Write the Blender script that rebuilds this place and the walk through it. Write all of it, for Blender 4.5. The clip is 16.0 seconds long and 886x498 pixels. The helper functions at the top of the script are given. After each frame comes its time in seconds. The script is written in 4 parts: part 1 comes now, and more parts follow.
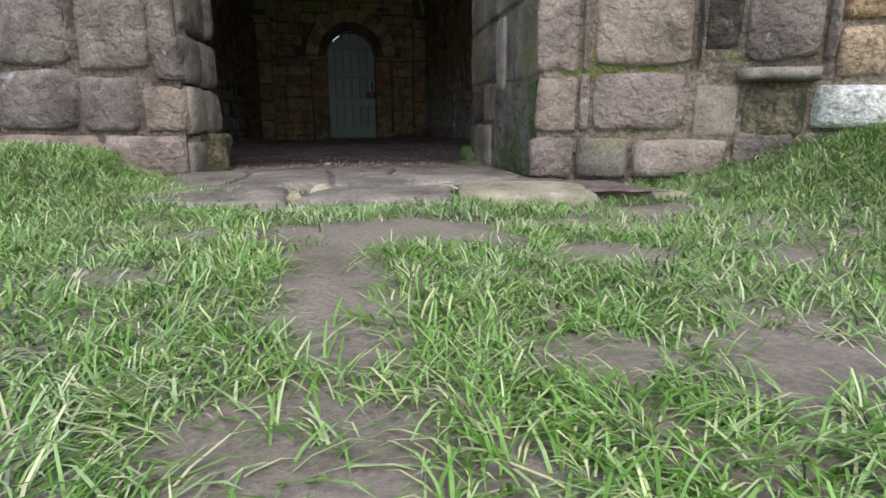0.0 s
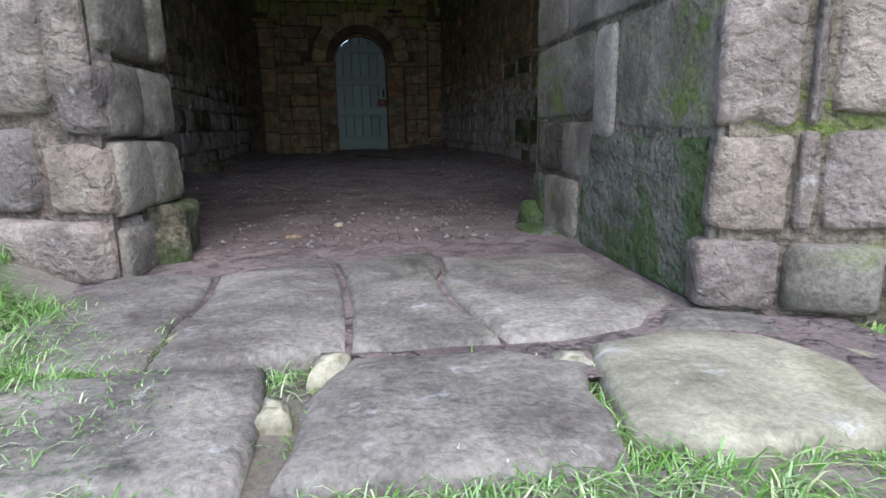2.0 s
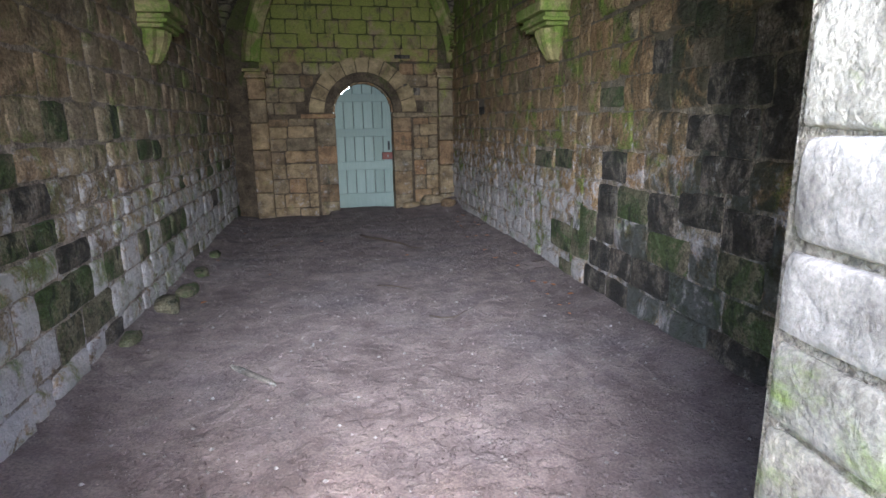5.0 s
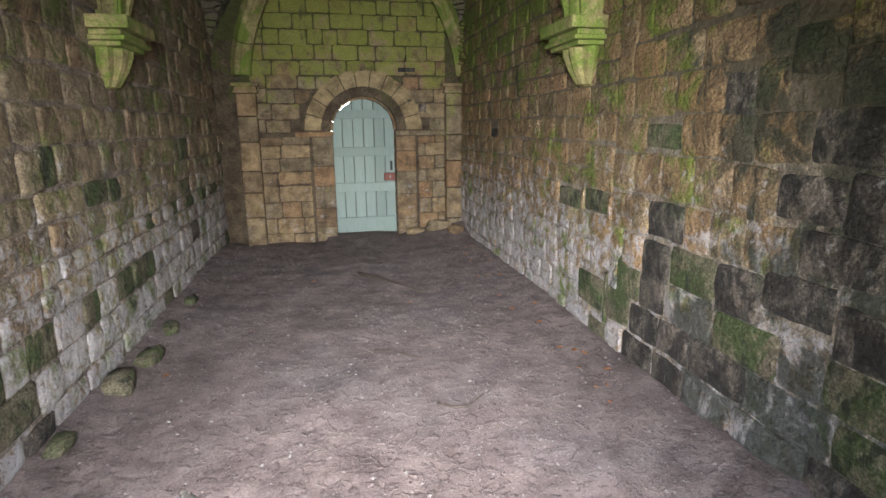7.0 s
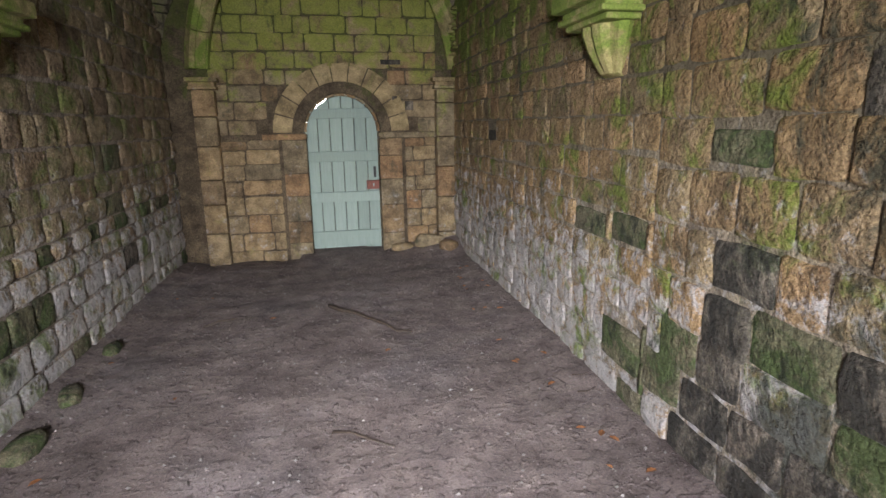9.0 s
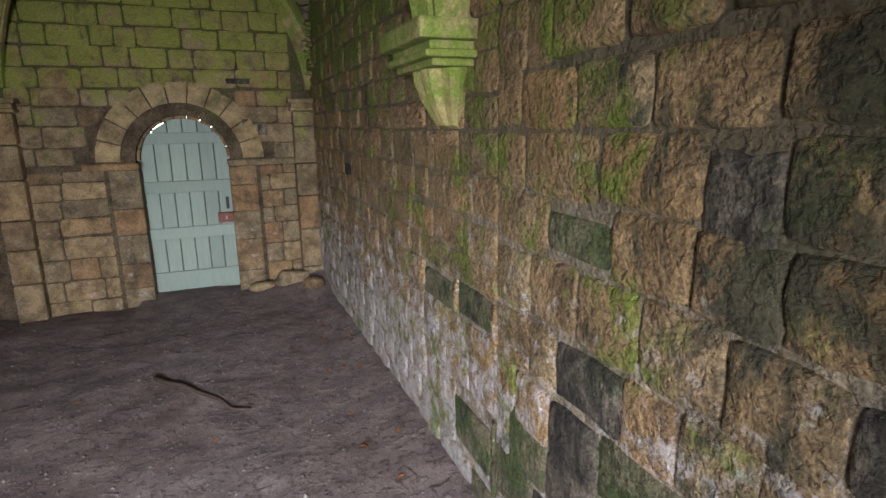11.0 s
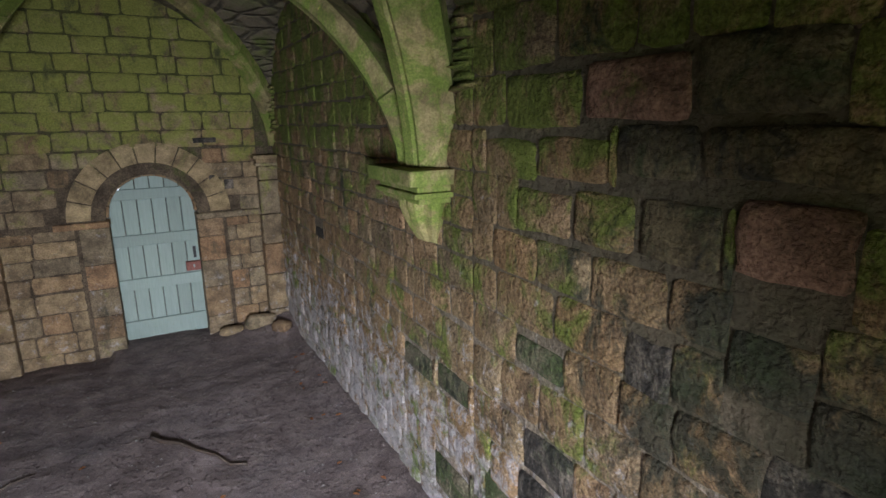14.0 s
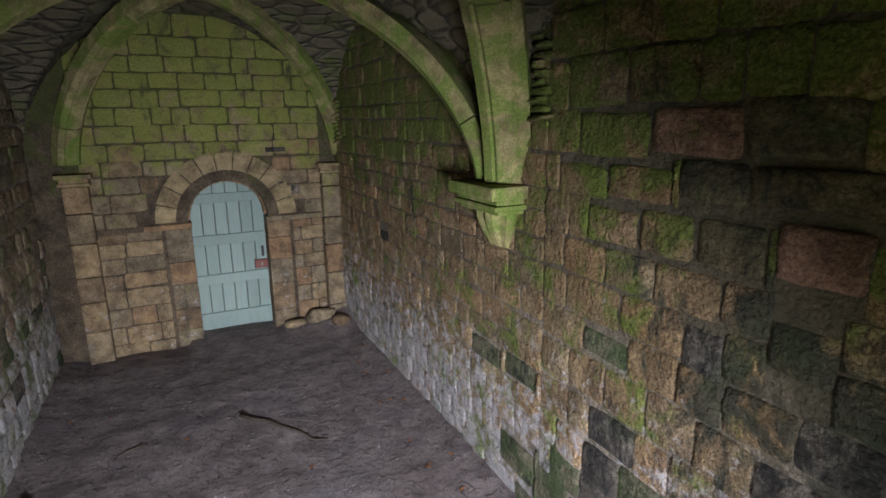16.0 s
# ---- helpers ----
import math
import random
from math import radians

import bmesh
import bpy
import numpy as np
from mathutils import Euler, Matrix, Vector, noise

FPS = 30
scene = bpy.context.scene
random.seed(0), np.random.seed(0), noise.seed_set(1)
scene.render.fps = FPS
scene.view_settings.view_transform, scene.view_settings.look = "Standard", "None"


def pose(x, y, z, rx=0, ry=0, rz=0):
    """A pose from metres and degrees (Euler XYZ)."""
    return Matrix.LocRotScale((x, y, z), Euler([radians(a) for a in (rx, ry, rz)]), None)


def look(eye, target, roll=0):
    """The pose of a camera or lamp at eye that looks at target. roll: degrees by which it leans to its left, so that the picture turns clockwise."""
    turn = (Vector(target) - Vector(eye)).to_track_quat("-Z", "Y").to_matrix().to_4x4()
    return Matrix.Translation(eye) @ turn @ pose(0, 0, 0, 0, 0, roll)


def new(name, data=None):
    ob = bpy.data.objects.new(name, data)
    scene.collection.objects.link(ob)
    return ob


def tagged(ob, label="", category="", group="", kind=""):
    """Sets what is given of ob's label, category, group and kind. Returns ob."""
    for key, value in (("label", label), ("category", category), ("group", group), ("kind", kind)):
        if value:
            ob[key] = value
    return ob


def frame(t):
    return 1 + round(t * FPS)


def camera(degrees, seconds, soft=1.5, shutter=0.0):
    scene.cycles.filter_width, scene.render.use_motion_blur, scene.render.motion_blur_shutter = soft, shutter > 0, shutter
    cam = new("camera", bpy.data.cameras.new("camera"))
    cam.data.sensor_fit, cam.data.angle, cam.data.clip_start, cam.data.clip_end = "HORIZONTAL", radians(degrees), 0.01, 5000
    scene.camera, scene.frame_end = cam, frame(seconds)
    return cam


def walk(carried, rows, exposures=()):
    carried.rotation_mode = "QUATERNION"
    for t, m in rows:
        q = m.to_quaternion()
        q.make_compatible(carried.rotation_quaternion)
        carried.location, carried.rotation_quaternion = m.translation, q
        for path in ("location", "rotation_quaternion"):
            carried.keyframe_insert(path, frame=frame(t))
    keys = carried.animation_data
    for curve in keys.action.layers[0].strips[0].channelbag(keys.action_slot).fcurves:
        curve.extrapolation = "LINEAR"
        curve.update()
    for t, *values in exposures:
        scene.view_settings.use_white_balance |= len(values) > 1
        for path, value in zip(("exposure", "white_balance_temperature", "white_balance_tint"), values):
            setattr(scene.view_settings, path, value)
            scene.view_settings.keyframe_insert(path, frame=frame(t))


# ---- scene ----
cam = camera(77.1, 16.0)
PATH = [
    (0, (-0.693, 0.811, 0.265), (-0.272, 2.717, -0.17), -0.3),
    (0.5, (-0.688, 1.002, 0.275), (-0.283, 2.914, -0.152), -0.3),
    (1, (-0.694, 1.229, 0.335), (-0.299, 3.142, -0.095), -0.4),
    (1.5, (-0.689, 1.474, 0.377), (-0.293, 3.386, -0.057), -0.6),
    (2, (-0.674, 1.724, 0.449), (-0.283, 3.636, 0.014), -0.9),
    (2.5, (-0.608, 1.988, 0.555), (-0.232, 3.904, 0.123), -1.3),
    (3, (-0.57, 2.225, 0.671), (-0.199, 4.144, 0.246), -1.5),
    (3.5, (-0.578, 2.501, 0.843), (-0.192, 4.417, 0.422), -0.3),
    (4, (-0.628, 2.721, 1.117), (-0.237, 4.633, 0.679), -1.0),
    (4.5, (-0.615, 2.908, 1.29), (-0.225, 4.82, 0.851), -0.9),
    (5, (-0.592, 3.071, 1.424), (-0.202, 4.982, 0.983), -1.0),
    (7.3, (-0.462, 4.051, 1.677), (-0.086, 5.967, 1.245), -0.6),
    (7.5, (-0.463, 4.138, 1.674), (-0.09, 6.054, 1.24), -0.6),
    (8, (-0.442, 4.422, 1.708), (-0.07, 6.338, 1.274), -0.7),
    (8.2, (-0.404, 4.542, 1.701), (-0.035, 6.459, 1.264), -0.9),
    (10.3, (0.332, 5.421, 1.826), (0.875, 7.296, 1.39), -0.8),
    (10.5, (0.372, 5.417, 1.859), (0.988, 7.27, 1.429), -0.8),
    (11, (0.418, 5.491, 1.989), (1.139, 7.303, 1.548), -0.9),
    (11.5, (0.28, 5.512, 2.232), (1.066, 7.294, 1.778), -0.9),
    (12, (0.233, 5.427, 2.377), (1.075, 7.186, 1.933), -1.0),
    (12.5, (0.177, 5.348, 2.48), (1.067, 7.082, 2.03), -1.0),
    (13, (0.128, 5.275, 2.567), (1.037, 6.999, 2.118), -0.9),
    (13.5, (0.059, 5.188, 2.65), (0.976, 6.906, 2.195), -0.9),
    (14, (-0.016, 5.11, 2.72), (0.907, 6.824, 2.261), -0.9),
    (14.5, (-0.109, 5.03, 2.776), (0.816, 6.742, 2.316), -0.8),
    (15, (-0.217, 4.947, 2.823), (0.696, 6.666, 2.364), -0.7),
    (15.5, (-0.376, 4.85, 2.874), (0.514, 6.581, 2.412), -0.8),
    (16, (-0.572, 4.795, 2.886), (0.276, 6.546, 2.426), -0.8),
]
walk_exposures = [(0.0, 1.05, 6400, 11), (1.0, 1.15, 6100, 17), (1.5, 1.3, 6000, 14), (2.0, 1.55, 5700, 10), (3.0, 2.75, 5450, 9), (4.0, 3.85, 5600, 11), (5.0, 4.45, 5750, 13), (7.5, 5.1, 6500, 14), (10.5, 4.8, 6500, 16), (12.5, 4.7, 6250, 17), (16.0, 4.7, 5950, 17)]
walk(cam, [(t, look(eye, target, roll)) for t, eye, target, roll in PATH], walk_exposures)

# ---- world and light: overcast daylight ----
world = bpy.data.worlds.new("overcast_sky")
scene.world = world
world.use_nodes = True
wn = world.node_tree.nodes
wn.clear()
sky = wn.new("ShaderNodeTexSky")
sky.sky_type, sky.sun_disc = "NISHITA", False
SUN_UP, SUN_TURN = 50.0, 184.0
sky.sun_elevation, sky.sun_rotation = radians(SUN_UP), radians(SUN_TURN)
sky.dust_density, sky.ozone_density = 2.0, 1.5
bg = wn.new("ShaderNodeBackground")
bg.inputs["Strength"].default_value = 0.18
wout = wn.new("ShaderNodeOutputWorld")
world.node_tree.links.new(sky.outputs["Color"], bg.inputs["Color"])
world.node_tree.links.new(bg.outputs["Background"], wout.inputs["Surface"])
sun = new("sun", bpy.data.lights.new("sun", "SUN"))
sun.data.energy, sun.data.angle, sun.data.color = 1.05, radians(65), (1.0, 0.97, 0.93)
sun_way = Vector((math.sin(radians(SUN_TURN)) * math.cos(radians(SUN_UP)), math.cos(radians(SUN_TURN)) * math.cos(radians(SUN_UP)), math.sin(radians(SUN_UP))))
sun.matrix_world = look(sun_way * 30, (0, 0, 0))
# daylight of the sky that falls in through the entrance
door_light = new("entrance_daylight", bpy.data.lights.new("entrance_daylight", "AREA"))
door_light.data.shape, door_light.data.size, door_light.data.size_y = "RECTANGLE", 0.95, 0.6
door_light.data.energy, door_light.data.color = 4.8, (0.86, 0.93, 1.0)
door_light.data.spread = radians(72)
door_light.matrix_world = look((-0.5, 3.3, 1.95), (0.15, 8.4, 0.75))


# ---- materials ----
class Nodes:
    """A node material under construction."""

    def __init__(self, name, rough=0.9):
        self.mat = bpy.data.materials.new(name)
        self.mat.use_nodes = True
        self.tree = self.mat.node_tree
        self.bsdf = self.tree.nodes["Principled BSDF"]
        self.bsdf.inputs["Roughness"].default_value = rough
        self.bsdf.inputs["Specular IOR Level"].default_value = 0.25
        self.geo = self.tree.nodes.new("ShaderNodeNewGeometry")
        self.info = self.tree.nodes.new("ShaderNodeObjectInfo")

    def link(self, a, b):
        self.tree.links.new(a, b)

    def spot(self, scale=(1, 1, 1), shift=None):
        n = self.tree.nodes.new("ShaderNodeMapping")
        n.inputs["Scale"].default_value = scale
        self.link(self.geo.outputs["Position"], n.inputs["Vector"])
        return n.outputs["Vector"]

    def noise(self, scale, detail=5.0, rough=0.6, vec=None, warp=0.0):
        n = self.tree.nodes.new("ShaderNodeTexNoise")
        n.inputs["Scale"].default_value, n.inputs["Detail"].default_value = scale, detail
        n.inputs["Roughness"].default_value, n.inputs["Distortion"].default_value = rough, warp
        self.link(vec or self.geo.outputs["Position"], n.inputs["Vector"])
        return n.outputs["Fac"]

    def cells(self, scale, feature="F1", vec=None):
        n = self.tree.nodes.new("ShaderNodeTexVoronoi")
        n.feature = feature
        n.inputs["Scale"].default_value = scale
        self.link(vec or self.geo.outputs["Position"], n.inputs["Vector"])
        return n.outputs["Distance"]

    def ramp(self, fac, stops, smooth=False):
        n = self.tree.nodes.new("ShaderNodeValToRGB")
        r = n.color_ramp
        r.interpolation = "EASE" if smooth else "LINEAR"
        while len(r.elements) < len(stops):
            r.elements.new(0.5)
        for e, (p, c) in zip(r.elements, stops):
            e.position, e.color = p, (*c, 1) if len(c) == 3 else c
        self.link(fac, n.inputs["Fac"])
        return n.outputs["Color"]

    def mask(self, fac, lo, hi):
        n = self.tree.nodes.new("ShaderNodeMapRange")
        n.interpolation_type = "SMOOTHSTEP"
        n.inputs["From Min"].default_value, n.inputs["From Max"].default_value = lo, hi
        self.link(fac, n.inputs["Value"])
        return n.outputs["Result"]

    def math(self, op, a, b):
        n = self.tree.nodes.new("ShaderNodeMath")
        n.operation = op
        for i, v in enumerate((a, b)):
            if isinstance(v, (int, float)):
                n.inputs[i].default_value = v
            else:
                self.link(v, n.inputs[i])
        return n.outputs["Value"]

    def mix(self, fac, a, b, blend="MIX"):
        n = self.tree.nodes.new("ShaderNodeMix")
        n.data_type, n.blend_type = "RGBA", blend
        for i, v in ((0, fac), (6, a), (7, b)):
            if isinstance(v, (int, float)):
                n.inputs[i].default_value = v
            elif isinstance(v, tuple):
                n.inputs[i].default_value = (*v, 1)
            else:
                self.link(v, n.inputs[i])
        return n.outputs[2]

    def xyz(self):
        n = self.tree.nodes.new("ShaderNodeSeparateXYZ")
        self.link(self.geo.outputs["Position"], n.inputs["Vector"])
        return n.outputs

    def done(self, colour, height=None, strength=0.5, distance=0.01):
        self.link(colour, self.bsdf.inputs["Base Color"])
        if height is not None:
            b = self.tree.nodes.new("ShaderNodeBump")
            b.inputs["Strength"].default_value, b.inputs["Distance"].default_value = strength, distance
            self.link(height, b.inputs["Height"])
            self.link(b.outputs["Normal"], self.bsdf.inputs["Normal"])
        return self.mat


# algae green, made stronger for the green light that bounces in from the lawn
GREEN = (0.10, 0.135, 0.016)


def masonry(name, tones, algae=(0.55, 0.72), soot=(0.62, 0.75), lime=(0.68, 0.8), high=0.0, algae_colour=GREEN, soot_colour=(0.028, 0.032, 0.022), bump=0.6, low_lime_light=0.0, soot_and_shade=0.0, speck=0.75, fine=70, soot_scale=3.1, shaded=None, rusty=False):
    """Weathered sandstone: a tone for each stone, grain, black soot, pale lime and green algae, which grows thicker
    with height. Soot, lime and algae also carry some painted light and shade.
    """
    s = Nodes(name, 0.92)
    tone = s.ramp(s.info.outputs["Random"], [(i / (len(tones) - 1), c) for i, c in enumerate(tones)])
    grain = s.noise(fine, 8, 0.7)
    cloud = s.noise(5, 6, 0.65, warp=0.25)
    col = s.mix(speck, tone, s.ramp(grain, [(0.38, (0.35, 0.33, 0.32)), (0.62, (1.45, 1.43, 1.4))]), "MULTIPLY")
    col = s.mix(0.8, col, s.ramp(cloud, [(0.36, (0.45, 0.42, 0.4)), (0.64, (1.45, 1.42, 1.38))]), "MULTIPLY")
    x, y, z = s.xyz()
    if rusty:
        col = s.mix(s.math("MULTIPLY", s.mask(s.noise(1.4, 6, 0.65, warp=0.4), 0.44, 0.6), 0.6), col, s.ramp(grain, [(0.35, (0.13, 0.08, 0.035)), (0.65, (0.245, 0.15, 0.063))]))
    # lime smears low on the wall, paler also for painted light from the entrance
    if low_lime_light:
        m = s.math("ADD", s.noise(9, 7, 0.75, warp=0.25), s.math("MULTIPLY", s.mask(z, 1.9, 0.2), low_lime_light))
        col = s.mix(s.math("MULTIPLY", s.mask(m, *lime), 0.7), col, (0.40, 0.375, 0.37))
    else:
        col = s.mix(s.math("MULTIPLY", s.mask(s.noise(9, 7, 0.75, warp=0.25), *lime), 0.6), col, (0.45, 0.43, 0.40))
    own = s.math("MULTIPLY", s.math("SUBTRACT", s.info.outputs["Random"], 0.5), 0.045)
    g = s.math("ADD", s.noise(3.4, 8, 0.7, warp=0.6), own)
    # more algae with height, which also paints the green light on upper walls
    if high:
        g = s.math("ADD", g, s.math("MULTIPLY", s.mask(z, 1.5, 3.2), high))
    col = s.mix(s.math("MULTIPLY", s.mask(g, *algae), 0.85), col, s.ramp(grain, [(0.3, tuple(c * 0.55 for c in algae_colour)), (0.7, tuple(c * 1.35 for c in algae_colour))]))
    k = s.noise(soot_scale, 7, 0.7, s.spot((1, 1, 0.6)), 0.5)
    # real blackening near the entrance, with the jamb's shade on the wall painted in
    if soot_and_shade:
        foot = s.math("MULTIPLY", s.mask(y, 7.9, 6.3), s.mask(z, 1.3, 0.5))
        shady = s.math("MULTIPLY", s.mask(y, 7.3, 5.8), s.mask(z, 2.8, 1.9))
        k = s.math("ADD", k, s.math("MULTIPLY", s.math("MAXIMUM", foot, shady), soot_and_shade))
    col = s.mix(s.math("MULTIPLY", s.mask(k, *soot), 0.85), col, soot_colour)
    # mortar colour darkens with height: the shade inside open upper joints, painted in
    if shaded:
        col = s.mix(s.math("MULTIPLY", s.mask(s.math("ADD", z, s.noise(2.5, 5, 0.6)), 1.75, 2.5), 0.9), col, shaded)
    pits = s.mask(s.noise(30, 4, 0.55, warp=0.2), 0.62, 0.44)
    flakes = s.noise(9, 5, 0.55, s.spot((1, 1, 1.5)), 0.15)
    rough = s.math("ADD", s.math("MULTIPLY", grain, 0.22), s.math("ADD", s.math("MULTIPLY", pits, 0.22), s.math("MULTIPLY", flakes, 1.3)))
    return s.done(col, rough, bump * 0.85, 0.03)


STONE_INNER = masonry("sandstone_inner", [(0.174, 0.116, 0.063), (0.26, 0.172, 0.09), (0.196, 0.141, 0.08), (0.281, 0.174, 0.089), (0.224, 0.159, 0.093), (0.156, 0.115, 0.066), (0.267, 0.196, 0.111)], high=0.14, algae=(0.51, 0.67), low_lime_light=0.25, lime=(0.6, 0.74), soot_and_shade=0.22, soot=(0.57, 0.7), bump=1.15, speck=0.7, rusty=True)
# lime at this wall's foot also paints the sky light that reaches it
STONE_LEFT = masonry("sandstone_left", [(0.160, 0.115, 0.076), (0.235, 0.165, 0.100), (0.190, 0.150, 0.102), (0.270, 0.208, 0.128), (0.135, 0.108, 0.075)], algae=(0.48, 0.66), algae_colour=(0.10, 0.122, 0.03), high=0.02, low_lime_light=0.25, lime=(0.6, 0.74), soot=(0.57, 0.71), bump=0.9, speck=0.55)
# the bright high algae also paints light bounced onto the upper end wall
STONE_END = masonry("sandstone_end", [(0.150, 0.100, 0.055), (0.245, 0.178, 0.098), (0.175, 0.132, 0.080), (0.262, 0.190, 0.105), (0.215, 0.128, 0.066), (0.160, 0.125, 0.078), (0.235, 0.180, 0.11)], high=0.3, algae=(0.58, 0.8), soot=(0.54, 0.72), low_lime_light=0.07, lime=(0.6, 0.8), algae_colour=(0.205, 0.215, 0.042), bump=0.9, speck=0.5)
STONE_FRONT = masonry("sandstone_front", [(0.155, 0.128, 0.115), (0.20, 0.165, 0.14), (0.14, 0.12, 0.112), (0.215, 0.182, 0.152), (0.185, 0.142, 0.11)], algae=(0.7, 0.84), soot=(0.55, 0.72), lime=(0.58, 0.72), bump=0.9, speck=0.38, fine=90)
STONE_JAMB = masonry("sandstone_jamb", [(0.148, 0.132, 0.108), (0.186, 0.164, 0.132), (0.135, 0.123, 0.102)], algae=(0.53, 0.70), soot=(0.53, 0.70), lime=(0.62, 0.76), bump=0.45, speck=0.45, fine=100)
STONE_GREEN = masonry("sandstone_mossy", [(0.13, 0.115, 0.075), (0.09, 0.085, 0.05), (0.15, 0.125, 0.085)], algae=(0.45, 0.58), soot=(0.52, 0.64), soot_scale=9.0, algae_colour=(0.042, 0.062, 0.017), soot_colour=(0.018, 0.02, 0.012), bump=0.9)
STONE_BLACK = masonry("sandstone_blackened", [(0.12, 0.10, 0.08), (0.075, 0.065, 0.052), (0.15, 0.125, 0.10)], algae=(0.56, 0.7), soot=(0.42, 0.56), soot_scale=6.0, lime=(0.6, 0.72), algae_colour=(0.05, 0.06, 0.025), soot_colour=(0.018, 0.016, 0.013), bump=0.9)
STONE_VOUSSOIR = masonry("pale_voussoir_stone", [(0.285, 0.215, 0.115), (0.235, 0.175, 0.092), (0.265, 0.195, 0.108)], high=0.12, algae=(0.6, 0.8), soot=(0.58, 0.76), algae_colour=(0.15, 0.16, 0.038), bump=0.6, speck=0.45)
STONE_RED = masonry("red_sandstone", [(0.20, 0.115, 0.08), (0.24, 0.14, 0.095)], algae=(0.62, 0.78), soot=(0.6, 0.76), bump=0.9, speck=0.5)
STONE_DAMP = masonry("damp_stained_stone", [(0.13, 0.10, 0.055), (0.10, 0.085, 0.05)], algae=(0.5, 0.68), algae_colour=(0.045, 0.062, 0.022), soot=(0.5, 0.62), soot_scale=4.5, soot_colour=(0.02, 0.021, 0.016), bump=0.9, speck=0.5)
STONE_RIB = masonry("dressed_rib_stone", [(0.235, 0.20, 0.085), (0.285, 0.235, 0.11), (0.26, 0.21, 0.09)], algae=(0.42, 0.58), soot=(0.6, 0.78), algae_colour=(0.125, 0.18, 0.024), lime=(0.75, 0.9), bump=0.35, speck=0.4)
STONE_SLAB = masonry("threshold_slab", [(0.165, 0.149, 0.126), (0.19, 0.172, 0.146), (0.15, 0.135, 0.114)], algae=(0.58, 0.76), soot=(0.52, 0.72), lime=(0.58, 0.72), algae_colour=(0.10, 0.105, 0.05), bump=0.5, speck=0.45, fine=80)
STONE_PALE = masonry("pale_slab", [(0.27, 0.25, 0.175), (0.24, 0.225, 0.165)], algae=(0.54, 0.74), algae_colour=(0.12, 0.125, 0.05), soot=(0.58, 0.76), lime=(0.55, 0.68), bump=0.4, speck=0.3, fine=110)
WEST_JOINT = masonry("pale_wall_mortar", [(0.21, 0.172, 0.142), (0.21, 0.172, 0.142)], algae=(0.58, 0.74), soot=(0.6, 0.76), lime=(0.6, 0.74), low_lime_light=0.1, high=0.1, bump=0.8)
JAMB_JOINT = masonry("jamb_joint_mortar", [(0.15, 0.128, 0.10), (0.15, 0.128, 0.10)], soot=(0.56, 0.7), bump=0.9)
# upper joints darken, partly with algae, partly with painted shade of the recesses
MORTAR = masonry("lime_mortar", [(0.215, 0.175, 0.13), (0.215, 0.175, 0.13)], algae=(0.54, 0.7), high=0.1, lime=(0.56, 0.72), low_lime_light=0.12, soot_and_shade=0.2, soot=(0.6, 0.74), algae_colour=(0.06, 0.07, 0.025), bump=0.9, shaded=(0.085, 0.068, 0.042))
FRONT_JOINT = masonry("front_joint_mortar", [(0.13, 0.105, 0.088), (0.13, 0.105, 0.088)], soot=(0.52, 0.66), bump=0.9)
STONE_LIME = masonry("limewashed_stone", [(0.205, 0.185, 0.162), (0.23, 0.205, 0.178)], algae=(0.57, 0.76), soot=(0.55, 0.72), lime=(0.60, 0.76), bump=0.4, speck=0.4, fine=100)
STONE_ORANGE = masonry("orange_sandstone", [(0.24, 0.165, 0.10), (0.23, 0.18, 0.125)], algae=(0.75, 0.85), soot=(0.6, 0.76), bump=0.8)
STONE_WHITE = masonry("lichened_white_stone", [(0.50, 0.52, 0.50), (0.46, 0.48, 0.46)], algae=(0.66, 0.8), soot=(0.6, 0.72), bump=0.8)
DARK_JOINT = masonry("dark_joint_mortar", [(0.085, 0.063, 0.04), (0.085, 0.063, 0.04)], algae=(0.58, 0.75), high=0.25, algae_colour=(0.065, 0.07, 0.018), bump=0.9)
MOSS = masonry("moss", [(0.11, 0.11, 0.09), (0.13, 0.125, 0.10)], algae=(0.44, 0.56), algae_colour=(0.05, 0.08, 0.017), soot=(0.56, 0.7), bump=0.9, speck=0.5)


def vault_material():
    s = Nodes("vault_rubble", 0.95)
    v = s.spot((2.6, 2.6, 9.0))
    edge = s.cells(1.3, "DISTANCE_TO_EDGE", v)
    patch = s.noise(2.2, 6, 0.65)
    grain = s.noise(55, 7, 0.7)
    col = s.ramp(patch, [(0.3, (0.09, 0.075, 0.05)), (0.5, (0.16, 0.13, 0.085)), (0.7, (0.11, 0.13, 0.035))])
    col = s.mix(0.7, col, s.ramp(grain, [(0.3, (0.5, 0.5, 0.5)), (0.7, (1.35, 1.3, 1.25))]), "MULTIPLY")
    col = s.mix(s.math("MULTIPLY", s.mask(edge, 0.10, 0.0), s.mask(s.noise(9, 5, 0.6), 0.35, 0.6)), col, (0.06, 0.05, 0.035))
    h = s.math("ADD", s.mask(edge, 0.0, 0.16), s.math("MULTIPLY", grain, 0.5))
    return s.done(col, h, 0.9, 0.035)


